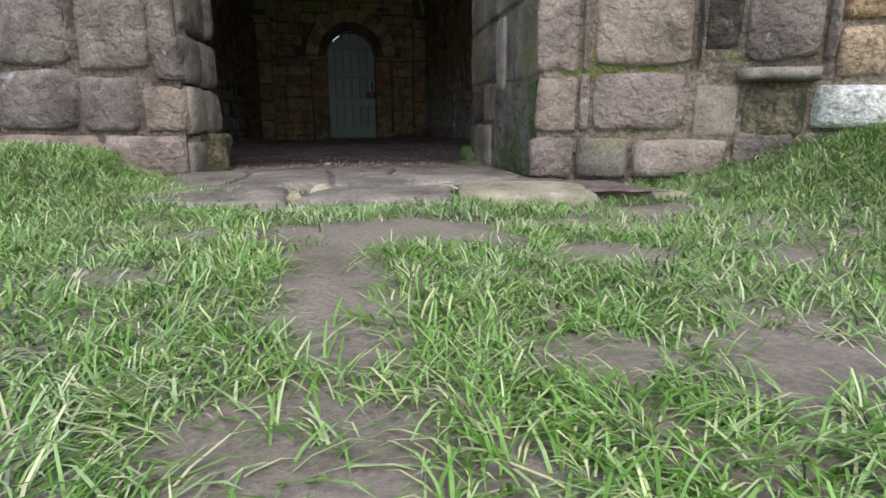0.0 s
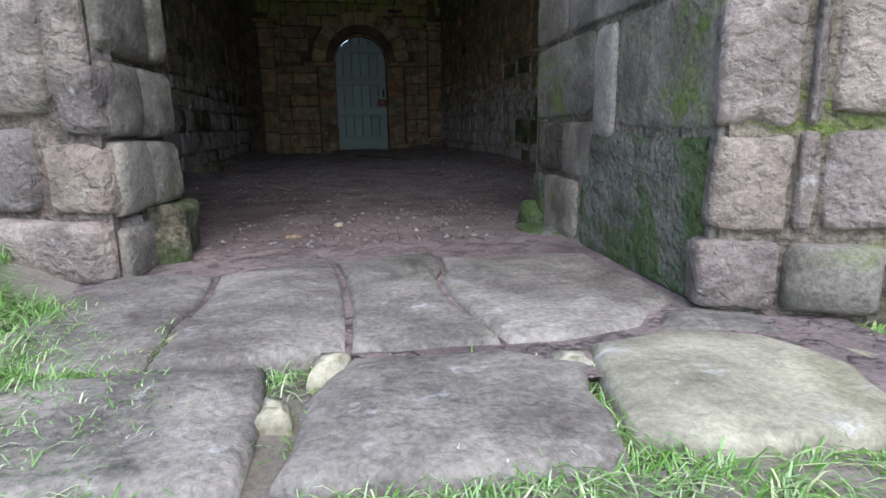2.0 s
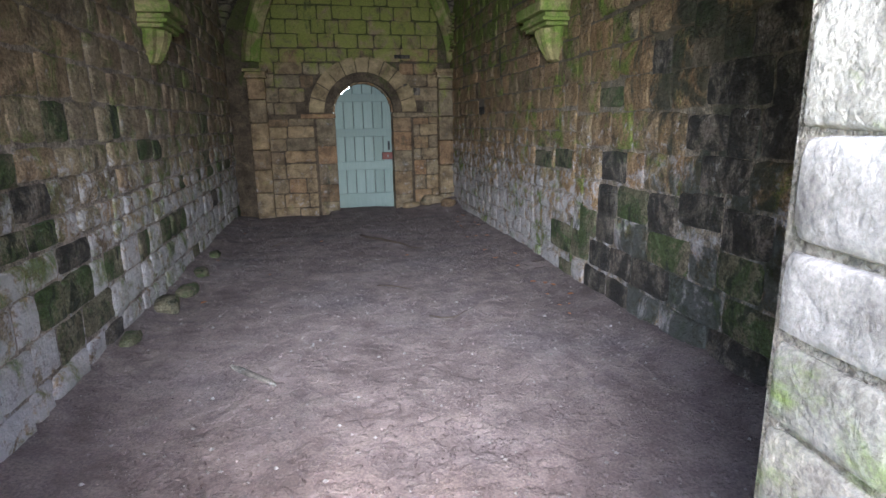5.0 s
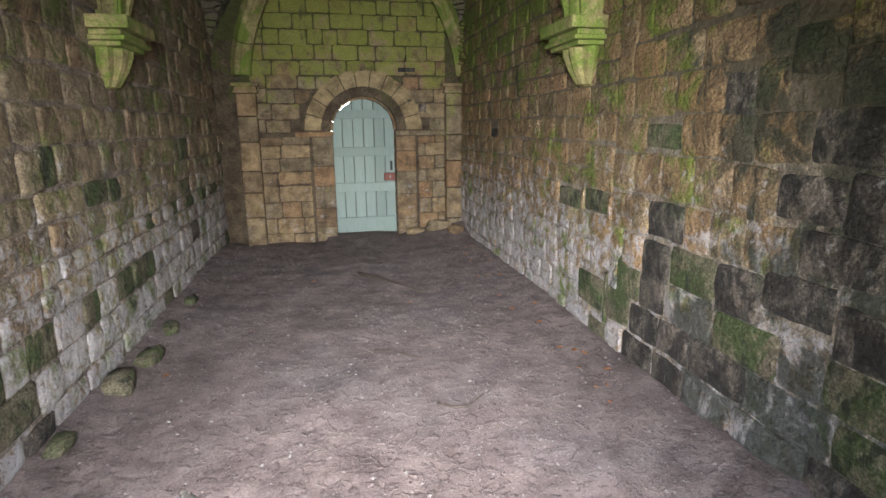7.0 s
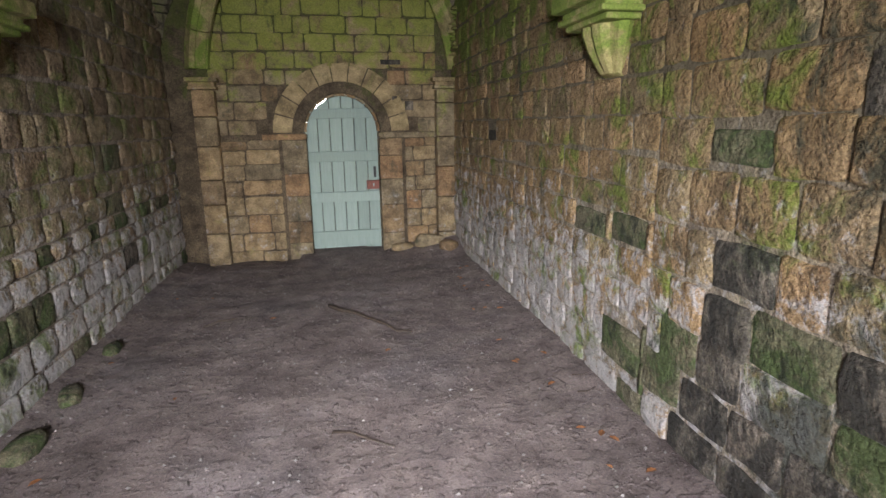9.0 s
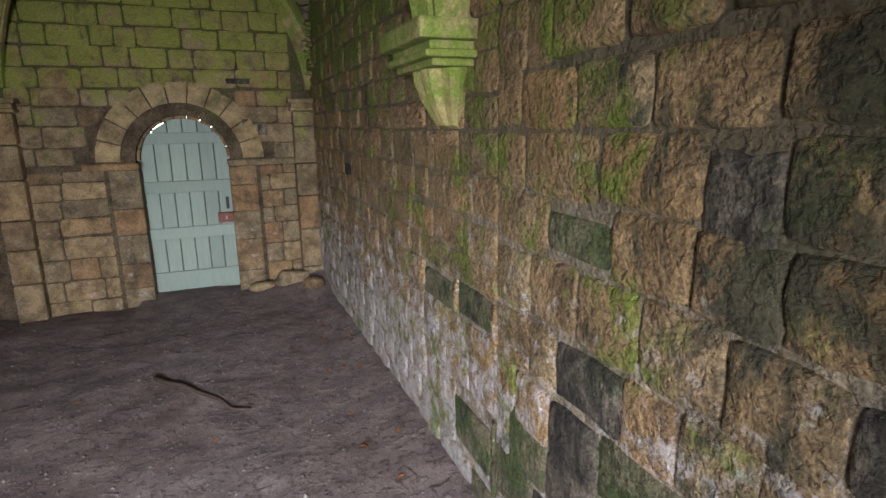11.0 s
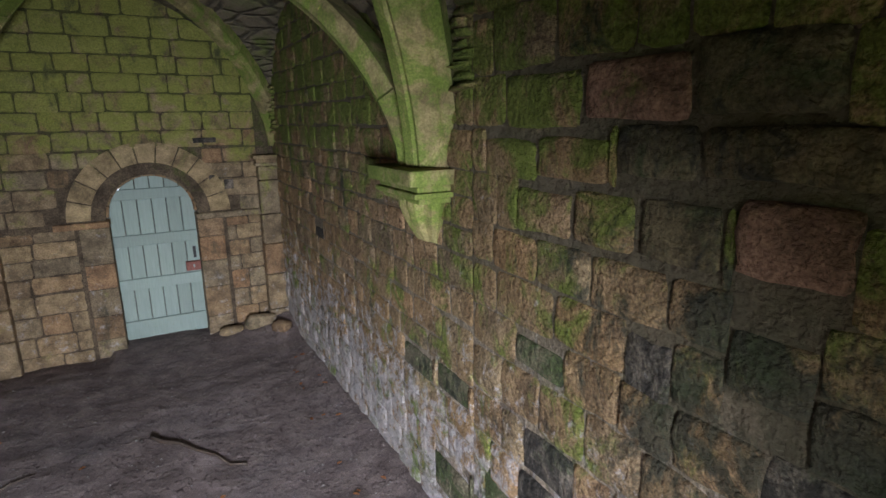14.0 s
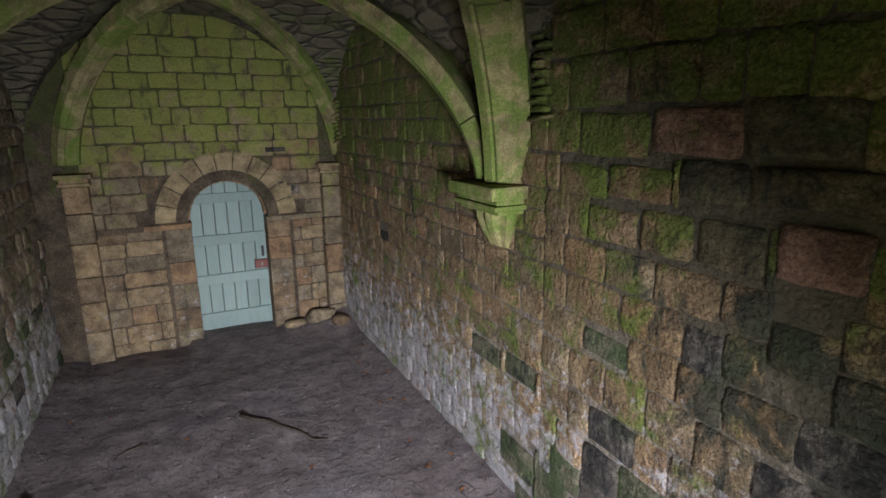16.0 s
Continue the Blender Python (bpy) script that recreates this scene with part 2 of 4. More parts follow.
def earth_material():
    s = Nodes("trodden_earth", 0.9)
    big = s.noise(0.9, 5, 0.6)
    mid = s.noise(4.5, 7, 0.6, warp=0.2)
    grain = s.noise(75, 5, 0.6)
    col = s.ramp(big, [(0.3, (0.108, 0.083, 0.075)), (0.5, (0.158, 0.125, 0.113)), (0.7, (0.137, 0.114, 0.109))])
    col = s.mix(0.7, col, s.ramp(mid, [(0.36, (0.58, 0.55, 0.55)), (0.64, (1.32, 1.3, 1.29))]), "MULTIPLY")
    col = s.mix(0.45, col, s.ramp(grain, [(0.38, (0.5, 0.48, 0.48)), (0.62, (1.45, 1.42, 1.4))]), "MULTIPLY")
    peb = s.cells(42)
    some = s.mask(s.noise(5, 4, 0.6), 0.46, 0.66)
    col = s.mix(s.math("MULTIPLY", s.mask(peb, 0.17, 0.09), some), col, (0.25, 0.228, 0.21))
    clods = s.mask(s.noise(17, 6, 0.62, warp=0.2), 0.5, 0.64)
    h = s.math("ADD", s.math("MULTIPLY", mid, 1.0), s.math("ADD", s.math("MULTIPLY", clods, 0.8), s.math("ADD", s.math("MULTIPLY", grain, 0.16), s.math("MULTIPLY", s.mask(peb, 0.3, 0.08), s.math("MULTIPLY", some, 0.3)))))
    return s.done(col, h, 0.75, 0.024)


def mud_material():
    s = Nodes("lawn_soil", 0.9)
    col = s.ramp(s.noise(6, 6, 0.7), [(0.3, (0.15, 0.13, 0.10)), (0.55, (0.23, 0.20, 0.165)), (0.75, (0.17, 0.165, 0.11))])
    x, y, z = s.xyz()
    turf = s.math("ADD", s.math("ADD", s.mask(y, 0.95, 0.7), s.mask(x, 2.0, 2.3)), s.mask(x, -2.4, -2.7))
    col = s.mix(s.mask(s.math("ADD", s.math("MULTIPLY", turf, 0.5), s.noise(5, 6, 0.7)), 0.7, 0.85), col, (0.10, 0.15, 0.03))
    grain = s.noise(120, 6, 0.7)
    col = s.mix(0.7, col, s.ramp(grain, [(0.3, (0.5, 0.5, 0.5)), (0.7, (1.4, 1.35, 1.3))]), "MULTIPLY")
    return s.done(col, s.math("ADD", grain, s.noise(20, 5)), 0.6, 0.01)


def grass_material():
    s = Nodes("grass_blade", 0.55)
    r = s.geo.outputs["Random Per Island"]
    col = s.ramp(r, [(0.0, (0.08, 0.15, 0.02)), (0.35, (0.14, 0.235, 0.045)), (0.6, (0.22, 0.31, 0.10)), (0.8, (0.32, 0.37, 0.18)), (0.93, (0.45, 0.43, 0.22)), (1.0, (0.52, 0.44, 0.25))])
    patch = s.noise(2.2, 4, 0.6)
    col = s.mix(0.7, col, s.ramp(patch, [(0.3, (0.98, 1.02, 1.5)), (0.7, (0.75, 1.05, 0.65))]), "MULTIPLY")
    s.bsdf.inputs["Transmission Weight"].default_value = 0.0
    s.bsdf.inputs["Subsurface Weight"].default_value = 0.0
    return s.done(col)


def painted_wood(name, base):
    s = Nodes(name, 0.6)
    grain = s.noise(9, 6, 0.65, s.spot((7, 7, 0.5)))
    wear = s.noise(14, 6, 0.7, s.spot((3, 3, 0.7)))
    tone = s.ramp(s.info.outputs["Random"], [(0, tuple(c * 0.88 for c in base)), (1, tuple(min(1, c * 1.1) for c in base))])
    col = s.mix(0.5, tone, s.ramp(grain, [(0.3, (0.7, 0.72, 0.7)), (0.7, (1.15, 1.15, 1.12))]), "MULTIPLY")
    col = s.mix(s.math("MULTIPLY", s.mask(wear, 0.62, 0.74), 0.6), col, (0.16, 0.13, 0.09))
    return s.done(col, grain, 0.3, 0.004)


def plain(name, base, rough=0.7, metal=0.0, scale=40, spread=0.35):
    s = Nodes(name, rough)
    s.bsdf.inputs["Metallic"].default_value = metal
    n = s.noise(scale, 6, 0.65)
    col = s.ramp(n, [(0.3, tuple(c * (1 - spread) for c in base)), (0.7, tuple(min(1, c * (1 + spread)) for c in base))])
    return s.done(col, n, 0.3, 0.004)


VAULT, EARTH, SOIL, GRASS = vault_material(), earth_material(), mud_material(), grass_material()
PAINT = painted_wood("pale_green_paint", (0.215, 0.265, 0.23))
RUST, IRON = plain("rusty_iron", (0.16, 0.06, 0.045), 0.8), plain("dark_iron", (0.03, 0.028, 0.027), 0.6, 0.6)
TWIG, LEAF = plain("dead_twig", (0.05, 0.035, 0.025)), plain("fallen_leaf", (0.32, 0.13, 0.05), 0.6)
PEBBLE = plain("pebble", (0.19, 0.17, 0.155), 0.8, 0, 25)


# ---- building helpers ----
def part(name, bm, material, parent=None, label="", smooth=False):
    data = bpy.data.meshes.new(name)
    bm.to_mesh(data)
    bm.free()
    data.materials.append(material)
    if smooth:
        data.shade_smooth()
    ob = new(name, data)
    if parent is not None:
        ob.parent = parent
    if label:
        tagged(ob, label)
    return ob


def sheet(name, verts, faces, material, parent=None, smooth=True):
    data = bpy.data.meshes.new(name)
    data.from_pydata(verts, [], faces)
    data.materials.append(material)
    if smooth:
        data.shade_smooth()
    ob = new(name, data)
    if parent is not None:
        ob.parent = parent
    return ob


def box(bm, x0, x1, y0, y1, z0, z1, bevel=0.0):
    made = bmesh.ops.create_cube(bm, size=1.0)["verts"]
    bmesh.ops.scale(bm, vec=(x1 - x0, y1 - y0, z1 - z0), verts=made)
    bmesh.ops.translate(bm, vec=((x0 + x1) / 2, (y0 + y1) / 2, (z0 + z1) / 2), verts=made)
    if bevel:
        edges = list({e for v in made for e in v.link_edges})
        bmesh.ops.bevel(bm, geom=edges, offset=bevel, segments=2, affect="EDGES", profile=0.6)
    return bm


def prism(bm, outline, z0, z1):
    """A solid of an outline in plan, counter-clockwise, from z0 to z1."""
    low = [bm.verts.new((x, y, z0)) for x, y in outline]
    top = [bm.verts.new((x, y, z1)) for x, y in outline]
    n = len(outline)
    bm.faces.new(low[::-1]), bm.faces.new(top)
    for i in range(n):
        bm.faces.new((low[i], low[(i + 1) % n], top[(i + 1) % n], top[i]))
    return bm


def wavy(p, scale, amount):
    return noise.noise(Vector(p) * scale) * amount


rng = random.Random(7)


def stone_mesh(k, material, rough=1.0):
    """A unit stone: width and height 1, its face to -y, worn, uneven and rounded at the edges."""
    r = random.Random(100 + k)
    cols = [-0.5, -0.47, -0.38, r.uniform(-0.2, 0.0), r.uniform(0.05, 0.2), 0.38, 0.47, 0.5]
    rows = [-0.5, -0.46, -0.33, r.uniform(-0.1, 0.1), 0.33, 0.46, 0.5]
    verts, faces = [], []
    nx, nz = len(cols), len(rows)
    shift = Vector((k * 3.7, k * 1.3, 0))
    slope, sag = r.uniform(-0.45, 0.45) * rough, r.uniform(-0.4, 0.4) * rough
    for j, v in enumerate(rows):
        for i, u in enumerate(cols):
            out = max(abs(u), abs(v)) * 2
            round_off = (abs(u) * 2) ** 6 * (abs(v) * 2) ** 6
            du = noise.noise(Vector((u, v, 0)) * 2.6 + shift) * 0.045 * rough
            dv = noise.noise(Vector((v, u, 3)) * 2.6 + shift) * 0.07 * rough
            bulge = -0.95 * (1 - out ** 12) + (slope * u + sag * v) * (1 - out ** 8)
            bulge += 0.75 * rough * noise.noise(Vector((u * 3.1, v * 2.3, 7)) + shift) * (1 - out ** 10)
            pull = 1 - 0.09 * round_off * r.uniform(0.2, 1.6)
            verts.append((u * pull + du, bulge + (0.25 if out > 0.99 else 0.0), v * pull + dv))
    for j in range(nz - 1):
        for i in range(nx - 1):
            a = j * nx + i
            faces.append((a, a + 1, a + nx + 1, a + nx))
    ring = [i for i in range(nx)] + [j * nx + nx - 1 for j in range(1, nz)] + [(nz - 1) * nx + i for i in range(nx - 2, -1, -1)] + [j * nx for j in range(nz - 2, 0, -1)]
    base = len(verts)
    for i in ring:
        verts.append((verts[i][0], 2.0, verts[i][2]))
    for i in range(len(ring)):
        k2 = (i + 1) % len(ring)
        faces.append((ring[k2], ring[i], base + i, base + k2))
    data = bpy.data.meshes.new("stone")
    data.from_pydata(verts, [], faces)
    data.materials.append(material)
    data.shade_smooth()
    return data


STONES = {}


def stone_set(material, count=18):
    if material.name not in STONES:
        calm = {"sandstone_jamb": 0.35, "limewashed_stone": 0.3, "sandstone_end": 0.7}
        STONES[material.name] = [stone_mesh(k, material, calm.get(material.name, 1.0)) for k in range(count)]
    return STONES[material.name]


def set_stone(parent, material, centre, turn, width, height, proud, tilt=0.0, name="stone"):
    ob = new(name, rng.choice(stone_set(material)))
    ob.parent = parent
    ob.matrix_basis = pose(*centre, 0, tilt, turn) @ Matrix.Diagonal((width, proud, height, 1))
    return ob


def courses(z0, z1, low, high, seed):
    r = random.Random(seed)
    zs = [z0]
    while zs[-1] < z1 - low * 0.6:
        zs.append(min(z1, zs[-1] + r.uniform(low, high)))
    zs[-1] = z1
    return zs


def lay(parent, p0, p1, zs, widths, pick, proud=(0.012, 0.03), joint=0.014, skip=None, seed=1, own=()):
    """Courses of stones along a wall from p0 to p1, their faces to the right of that way. pick gives a stone's material.
    own: stones with a place of their own, as start and end along the wall, foot and head, material and how far proud."""
    r = random.Random(seed)
    p0, p1 = Vector(p0), Vector(p1)
    run = (p1 - p0).length
    u = (p1 - p0) / run
    turn = math.degrees(math.atan2(u.y, u.x))
    for a, b, z0, z1, m, out in own:
        c = p0 + u * ((a + b) / 2)
        set_stone(parent, m, (c.x, c.y, (z0 + z1) / 2), turn, b - a - joint * 0.5, z1 - z0 - joint * 0.5, out, r.uniform(-0.4, 0.4))
    for z0, z1 in zip(zs, zs[1:]):
        taken = sorted((a, b) for a, b, y0, y1, _, _ in own if min(z1, y1) - max(z0, y0) > 0.4 * (z1 - z0))
        free, at = [], 0.0
        for a, b in taken + [(run, run)]:
            if a - at > 0.025:
                free.append((at, a))
            at = max(at, b)
        for f0, f1 in free:
            s = f0
            while s < f1 - 0.01:
                w = r.uniform(*widths)
                if s == f0:
                    w *= r.uniform(0.5, 1.0)
                e = f1 if f1 - s - w < widths[0] * 0.5 else s + w
                c = p0 + u * ((s + e) / 2)
                z = (z0 + z1) / 2 + r.uniform(-0.01, 0.01)
                if not (skip and skip(c.x, c.y, z, (e - s) / 2)):
                    set_stone(parent, pick(c.x, c.y, z, r), (c.x, c.y, z), turn, e - s - joint * r.uniform(0.5, 1.6), z1 - z0 - joint * r.uniform(0.5, 1.5), r.uniform(*proud), r.uniform(-0.9, 0.9))
                s = e


# ---- plan ----
EAST, WEST = 1.545, -2.05          # inner faces of the side walls
END = 12.62                        # inner face of the end wall
MOUTH_W, MOUTH_E = -1.15, 0.0  # narrowest part of the entrance
JAMB_X, JAMB_Y = 0.14, 3.84        # inner corner of the east jamb
TOP = 4.6


def front_y(x):
    """The outer face of the entrance wall, which stands askew to the room."""
    return 2.69 - 0.44 * x


def lawn_z(x, y):
    def ease(v):
        v = max(0.0, min(1.0, v))
        return v * v * (3 - 2 * v)
    z = 0.055 + wavy((x, y, 0.3), 1.7, 0.02) + wavy((x, y, 1.3), 7.0, 0.008)
    z += 0.29 * ease((x - 0.3) / 1.1) * ease((y - 1.0) / 1.2)
    z += 0.12 * ease((-1.15 - x) / 0.5) * ease((y - 1.9) / 1.0)
    return z


def floor_z(x, y):
    z = wavy((x, y, 2.0), 0.9, 0.03) + wavy((x, y, 5.0), 3.0, 0.014) + wavy((x, y, 9.0), 9.0, 0.007)
    if y < 4.6:
        z = z * max(0.3, min(1, (y - 3.2) / 1.4)) + 0.075 * min(1.0, (4.6 - y) / 1.1)
    if y > 11.8 and x > 0.55:
        z += 0.15 * min(1, (y - 11.8) / 0.7) * min(1, (x - 0.55) / 0.6)
    if y > 11.9 and x < -0.6:
        z -= 0.06 * min(1, (y - 11.9) / 0.7)
    z += 0.06 * max(0.0, min(1, (x - 1.2) / 0.3)) + 0.06 * max(0.0, min(1, (-1.75 - x) / 0.3))
    return z


# ---- ground and floor ----
gx = [-900, -200, -50, -15, -6, -4] + [round(-3 + 0.06 * i, 3) for i in range(101)] + [4, 6, 15, 50, 200, 900]
gy = [-900, -200, -50, -15, -5, -2, -1] + [round(-0.6 + 0.06 * i, 3) for i in range(71)] + [4.4, 6, 12, 20, 50, 200, 900]
gv = []
for y in gy:
    for x in gx:
        inside = y > front_y(x) + 0.1
        gv.append((x, y, -0.25 if inside else (lawn_z(x, y) - (0.07 if y > front_y(x) - 0.42 and -1.25 < x < 0.25 else 0.0))))
gf = [(j * len(gx) + i, j * len(gx) + i + 1, (j + 1) * len(gx) + i + 1, (j + 1) * len(gx) + i) for j in range(len(gy) - 1) for i in range(len(gx) - 1)]
ground = tagged(sheet("ground", gv, gf, SOIL), "trodden brown lawn soil under worn grass", "ground", kind="structure")

fx = [round(WEST - 0.2 + 0.035 * i, 3) for i in range(int((EAST - WEST + 0.4) / 0.035) + 1)]
fy = [round(2.16 + 0.035 * i, 3) for i in range(int((13.2 - 2.16) / 0.035) + 1)]
fv = [(x, y, floor_z(x, y)) for y in fy for x in fx]
ff = [(j * len(fx) + i, j * len(fx) + i + 1, (j + 1) * len(fx) + i + 1, (j + 1) * len(fx) + i) for j in range(len(fy) - 1) for i in range(len(fx) - 1) if fy[j] > 3.9 or (-1.35 < fx[i] < 0.25 and fy[j] > front_y(fx[i]) - 0.40)]
floor = tagged(sheet("floor", fv, ff, EARTH), "uneven trodden earth floor scattered with grit", "floor", kind="structure")


# ---- walls: mortared cores, faced with stones further down ----
def wall(name, outline, z0, z1, label, material=None):
    return tagged(part(name, prism(bmesh.new(), outline, z0, z1), material or MORTAR), label, "wall", kind="structure")


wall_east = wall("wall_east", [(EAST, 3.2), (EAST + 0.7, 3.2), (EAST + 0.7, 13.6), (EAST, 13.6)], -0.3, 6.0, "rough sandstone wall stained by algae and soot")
wall_west = wall("wall_west", [(WEST - 0.7, 3.9), (WEST, 3.9), (WEST, 13.6), (WEST - 0.7, 13.6)], -0.3, 6.0, "damp rubble sandstone wall with green algae", WEST_JOINT)
wall_front_east = wall("wall_front_east", [(0.4, 3.92), (JAMB_X + 0.004, JAMB_Y), (0.07, front_y(0.07)), (4.6, front_y(4.6)), (4.6, front_y(4.6) + 1.1), (EAST, 3.9)], -0.3, 6.0, "weathered sandstone entrance wall with dark jamb", JAMB_JOINT)
wall_front_west = wall("wall_front_west", [(-1.5, 3.9), (-4.6, 5.6), (-4.6, front_y(-4.6)), (-1.20, front_y(-1.20)), (MOUTH_W - 0.02, 3.63)], -0.3, 6.0, "weathered sandstone entrance wall with rounded blocks", FRONT_JOINT)
HEAD = 2.25


def head_block():
    """The wall over the entrance, with a round-arched soffit."""
    bm = bmesh.new()
    w = MOUTH_E - MOUTH_W
    pts = [(MOUTH_W - 0.2, HEAD - 0.1)]
    for i in range(13):
        a = math.pi * (1 - i / 12)
        pts.append((MOUTH_W + w / 2 + (w / 2 + 0.1) * math.cos(a), HEAD - 0.1 + 0.35 * math.sin(a)))
    pts += [(MOUTH_E + 0.35, HEAD - 0.1), (MOUTH_E + 0.35, 6.0), (MOUTH_W - 0.2, 6.0)]
    near = [bm.verts.new((x, front_y(x), z)) for x, z in pts]
    far = [bm.verts.new((x, 3.897, z)) for x, z in pts]
    n = len(pts)
    for i in range(n):
        bm.faces.new((near[i], near[(i + 1) % n], far[(i + 1) % n], far[i]))
    c0, c1 = [bmesh.ops.triangle_fill(bm, edges=[e for e in bm.edges if e.verts[0] in s and e.verts[1] in s], use_beauty=True) for s in (set(near), set(far))]
    bmesh.ops.recalc_face_normals(bm, faces=bm.faces)
    return bm


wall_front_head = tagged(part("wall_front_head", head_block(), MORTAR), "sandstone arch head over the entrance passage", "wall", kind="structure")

# the end wall has a round-headed doorway
DOOR_X, DOOR_W, DOOR_SPRING = 0.06, 0.96, 1.62
DOOR_Y = END + 0.30


def arched_wall(bm, x0, x1, z0, z1, y0, y1, cx, half, spring, steps=18):
    """A wall slab with a round-headed opening through it."""
    arch = [(cx - half, z0)] + [(cx + half * math.cos(math.pi * (1 - i / steps)), spring + half * math.sin(math.pi * (1 - i / steps))) for i in range(steps + 1)] + [(cx + half, z0)]
    def outer(x, z):
        if z <= spring:
            return (x0 if x < cx else x1, z)
        a = math.atan2(z - spring, x - cx)
        return (cx + (x1 - cx if math.cos(a) > 0 else cx - x0) * math.cos(a) * 1.0, spring + (z1 - spring) * math.sin(a))
    rim = [outer(x, z) for x, z in arch]
    rows = []
    for y in (y0, y1):
        rows.append(([bm.verts.new((x, y, z)) for x, z in arch], [bm.verts.new((x, y, z)) for x, z in rim]))
    n = len(arch)
    for i in range(n - 1):
        (a0, o0), (a1, o1) = rows
        bm.faces.new((a0[i], a0[i + 1], o0[i + 1], o0[i]))
        bm.faces.new((a1[i + 1], a1[i], o1[i], o1[i + 1]))
        bm.faces.new((a0[i + 1], a0[i], a1[i], a1[i + 1]))
    bmesh.ops.recalc_face_normals(bm, faces=bm.faces)
    return bm


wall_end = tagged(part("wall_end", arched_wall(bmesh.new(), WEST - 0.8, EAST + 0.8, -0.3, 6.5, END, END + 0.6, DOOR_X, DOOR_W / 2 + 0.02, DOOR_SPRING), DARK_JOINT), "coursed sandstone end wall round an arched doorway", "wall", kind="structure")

# ---- vault: two bays of groined rubble between diagonal ribs ----
SPRING_Z, RISE = 2.42, 1.60


def vault_f(u):
    return max(0.0, 1 - u * u) ** 0.6


def bay_line(x):
    """The line between the two bays, askew from corbel to corbel."""
    return 8.1 + (EAST - x) / (EAST - WEST) * 0.5


def bay_edges(k, x):
    return (3.9, bay_line(x)) if k == 0 else (bay_line(x), END)


def vault_sheet(k):
    nx, ny = 56, 64
    verts, faces = [], []
    for j in range(ny + 1):
        for i in range(nx + 1):
            x = WEST - 0.05 + (EAST - WEST + 0.1) * i / nx
            a, b = bay_edges(k, x)
            y = a + (b - a) * j / ny
            u = max(-1, min(1, (x - (EAST + WEST) / 2) / ((EAST - WEST) / 2)))
            v = 2 * j / ny - 1
            z = SPRING_Z + RISE * max(vault_f(u), vault_f(v)) + 0.14
            z += wavy((x, y, z), 5.0, 0.035) + wavy((x * 2, y * 2, z * 5), 3.0, 0.03)
            verts.append((x, y, z))
    for j in range(ny):
        for i in range(nx):
            a = j * (nx + 1) + i
            faces.append((a, a + nx + 1, a + nx + 2, a + 1))
    return verts, faces


vv, vf = vault_sheet(0)
v2, f2 = vault_sheet(1)
vf = vf + [tuple(i + len(vv) for i in f) for f in f2]
ceiling = tagged(sheet("ceiling", vv + v2, vf, VAULT), "groined rubble vault stained green by algae", "ceiling", kind="structure")
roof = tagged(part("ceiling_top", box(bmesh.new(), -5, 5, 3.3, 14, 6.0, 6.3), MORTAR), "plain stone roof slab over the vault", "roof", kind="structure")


def rib(p, q, z_start, name="vault_rib", width=0.21, depth=0.2, stones=15, full=1.0):
    """A chamfered diagonal rib from p to q, of separate voussoirs."""
    p, q = Vector((*p, 0)), Vector((*q, 0))
    run = (q - p).length
    u = (q - p) / run
    side = Vector((-u.y, u.x, 0))
    thing = new(name)
    thing.location = (p.x, p.y, z_start)
    def at(s):
        return p + u * (s * run) + Vector((0, 0, SPRING_Z - 0.02 + RISE * vault_f(1 - 2 * s)))
    # equal lengths along the curve
    fine = [i / 400 for i in range(401)]
    pts = [at((1 - math.cos(math.pi * s)) / 2) for s in fine]
    acc = [0.0]
    for a, b in zip(pts, pts[1:]):
        acc.append(acc[-1] + (b - a).length)
    profile = [(-0.5, 0.9), (-0.5, 0.27), (-0.31, 0.07), (-0.25, 0.11), (-0.19, 0.0), (0.19, 0.0), (0.25, 0.11), (0.31, 0.07), (0.5, 0.27), (0.5, 0.9)]
    k = 0
    for n in range(stones):
        a, b = acc[-1] * n / stones, acc[-1] * (n + 1) / stones
        bm = bmesh.new()
        rings = []
        for m in range(4):
            d = a + 0.004 + (b - a - 0.008) * m / 3
            i = min(range(len(acc)), key=lambda i: abs(acc[i] - d))
            c = pts[i]
            t = (pts[min(i + 1, 400)] - pts[max(i - 1, 0)]).normalized()
            up = side.cross(t).normalized()
            if up.z < 0 and abs(up.z) > 0.02:
                up = -up
            if (Vector(((p.x + q.x) / 2, (p.y + q.y) / 2, 0)) - Vector((c.x, c.y, 0))).dot(up) > 0:
                up = -up
            j = 1 + 0.02 * noise.noise(c * 9)
            rings.append([bm.verts.new(c + side * (e * width * j) + up * (h * depth) - thing.location) for e, h in profile])
        for r0, r1 in zip(rings, rings[1:]):
            for i in range(len(profile)):
                i2 = (i + 1) % len(profile)
                bm.faces.new((r0[i], r0[i2], r1[i2], r1[i]))
        bm.faces.new(rings[0][::-1]), bm.faces.new(rings[-1])
        bmesh.ops.recalc_face_normals(bm, faces=bm.faces)
        part("voussoir", bm, STONE_RIB, thing)
    return tagged(thing, "chamfered pale sandstone vault rib with green algae", "vault rib", "vault ribs")


ER, WR = EAST - 0.09, WEST + 0.09
rib((ER, 8.36), (WR + 0.38, END - 0.12), 2.40, width=0.26)
rib((ER + 0.06, END - 0.12), (WR, bay_line(WEST) + 0.3), 2.40)
rib((ER, 7.98), (WR, 4.05), 2.40, width=0.32)
rib((WR, bay_line(WEST) - 0.02), (ER, 4.05), 2.40)


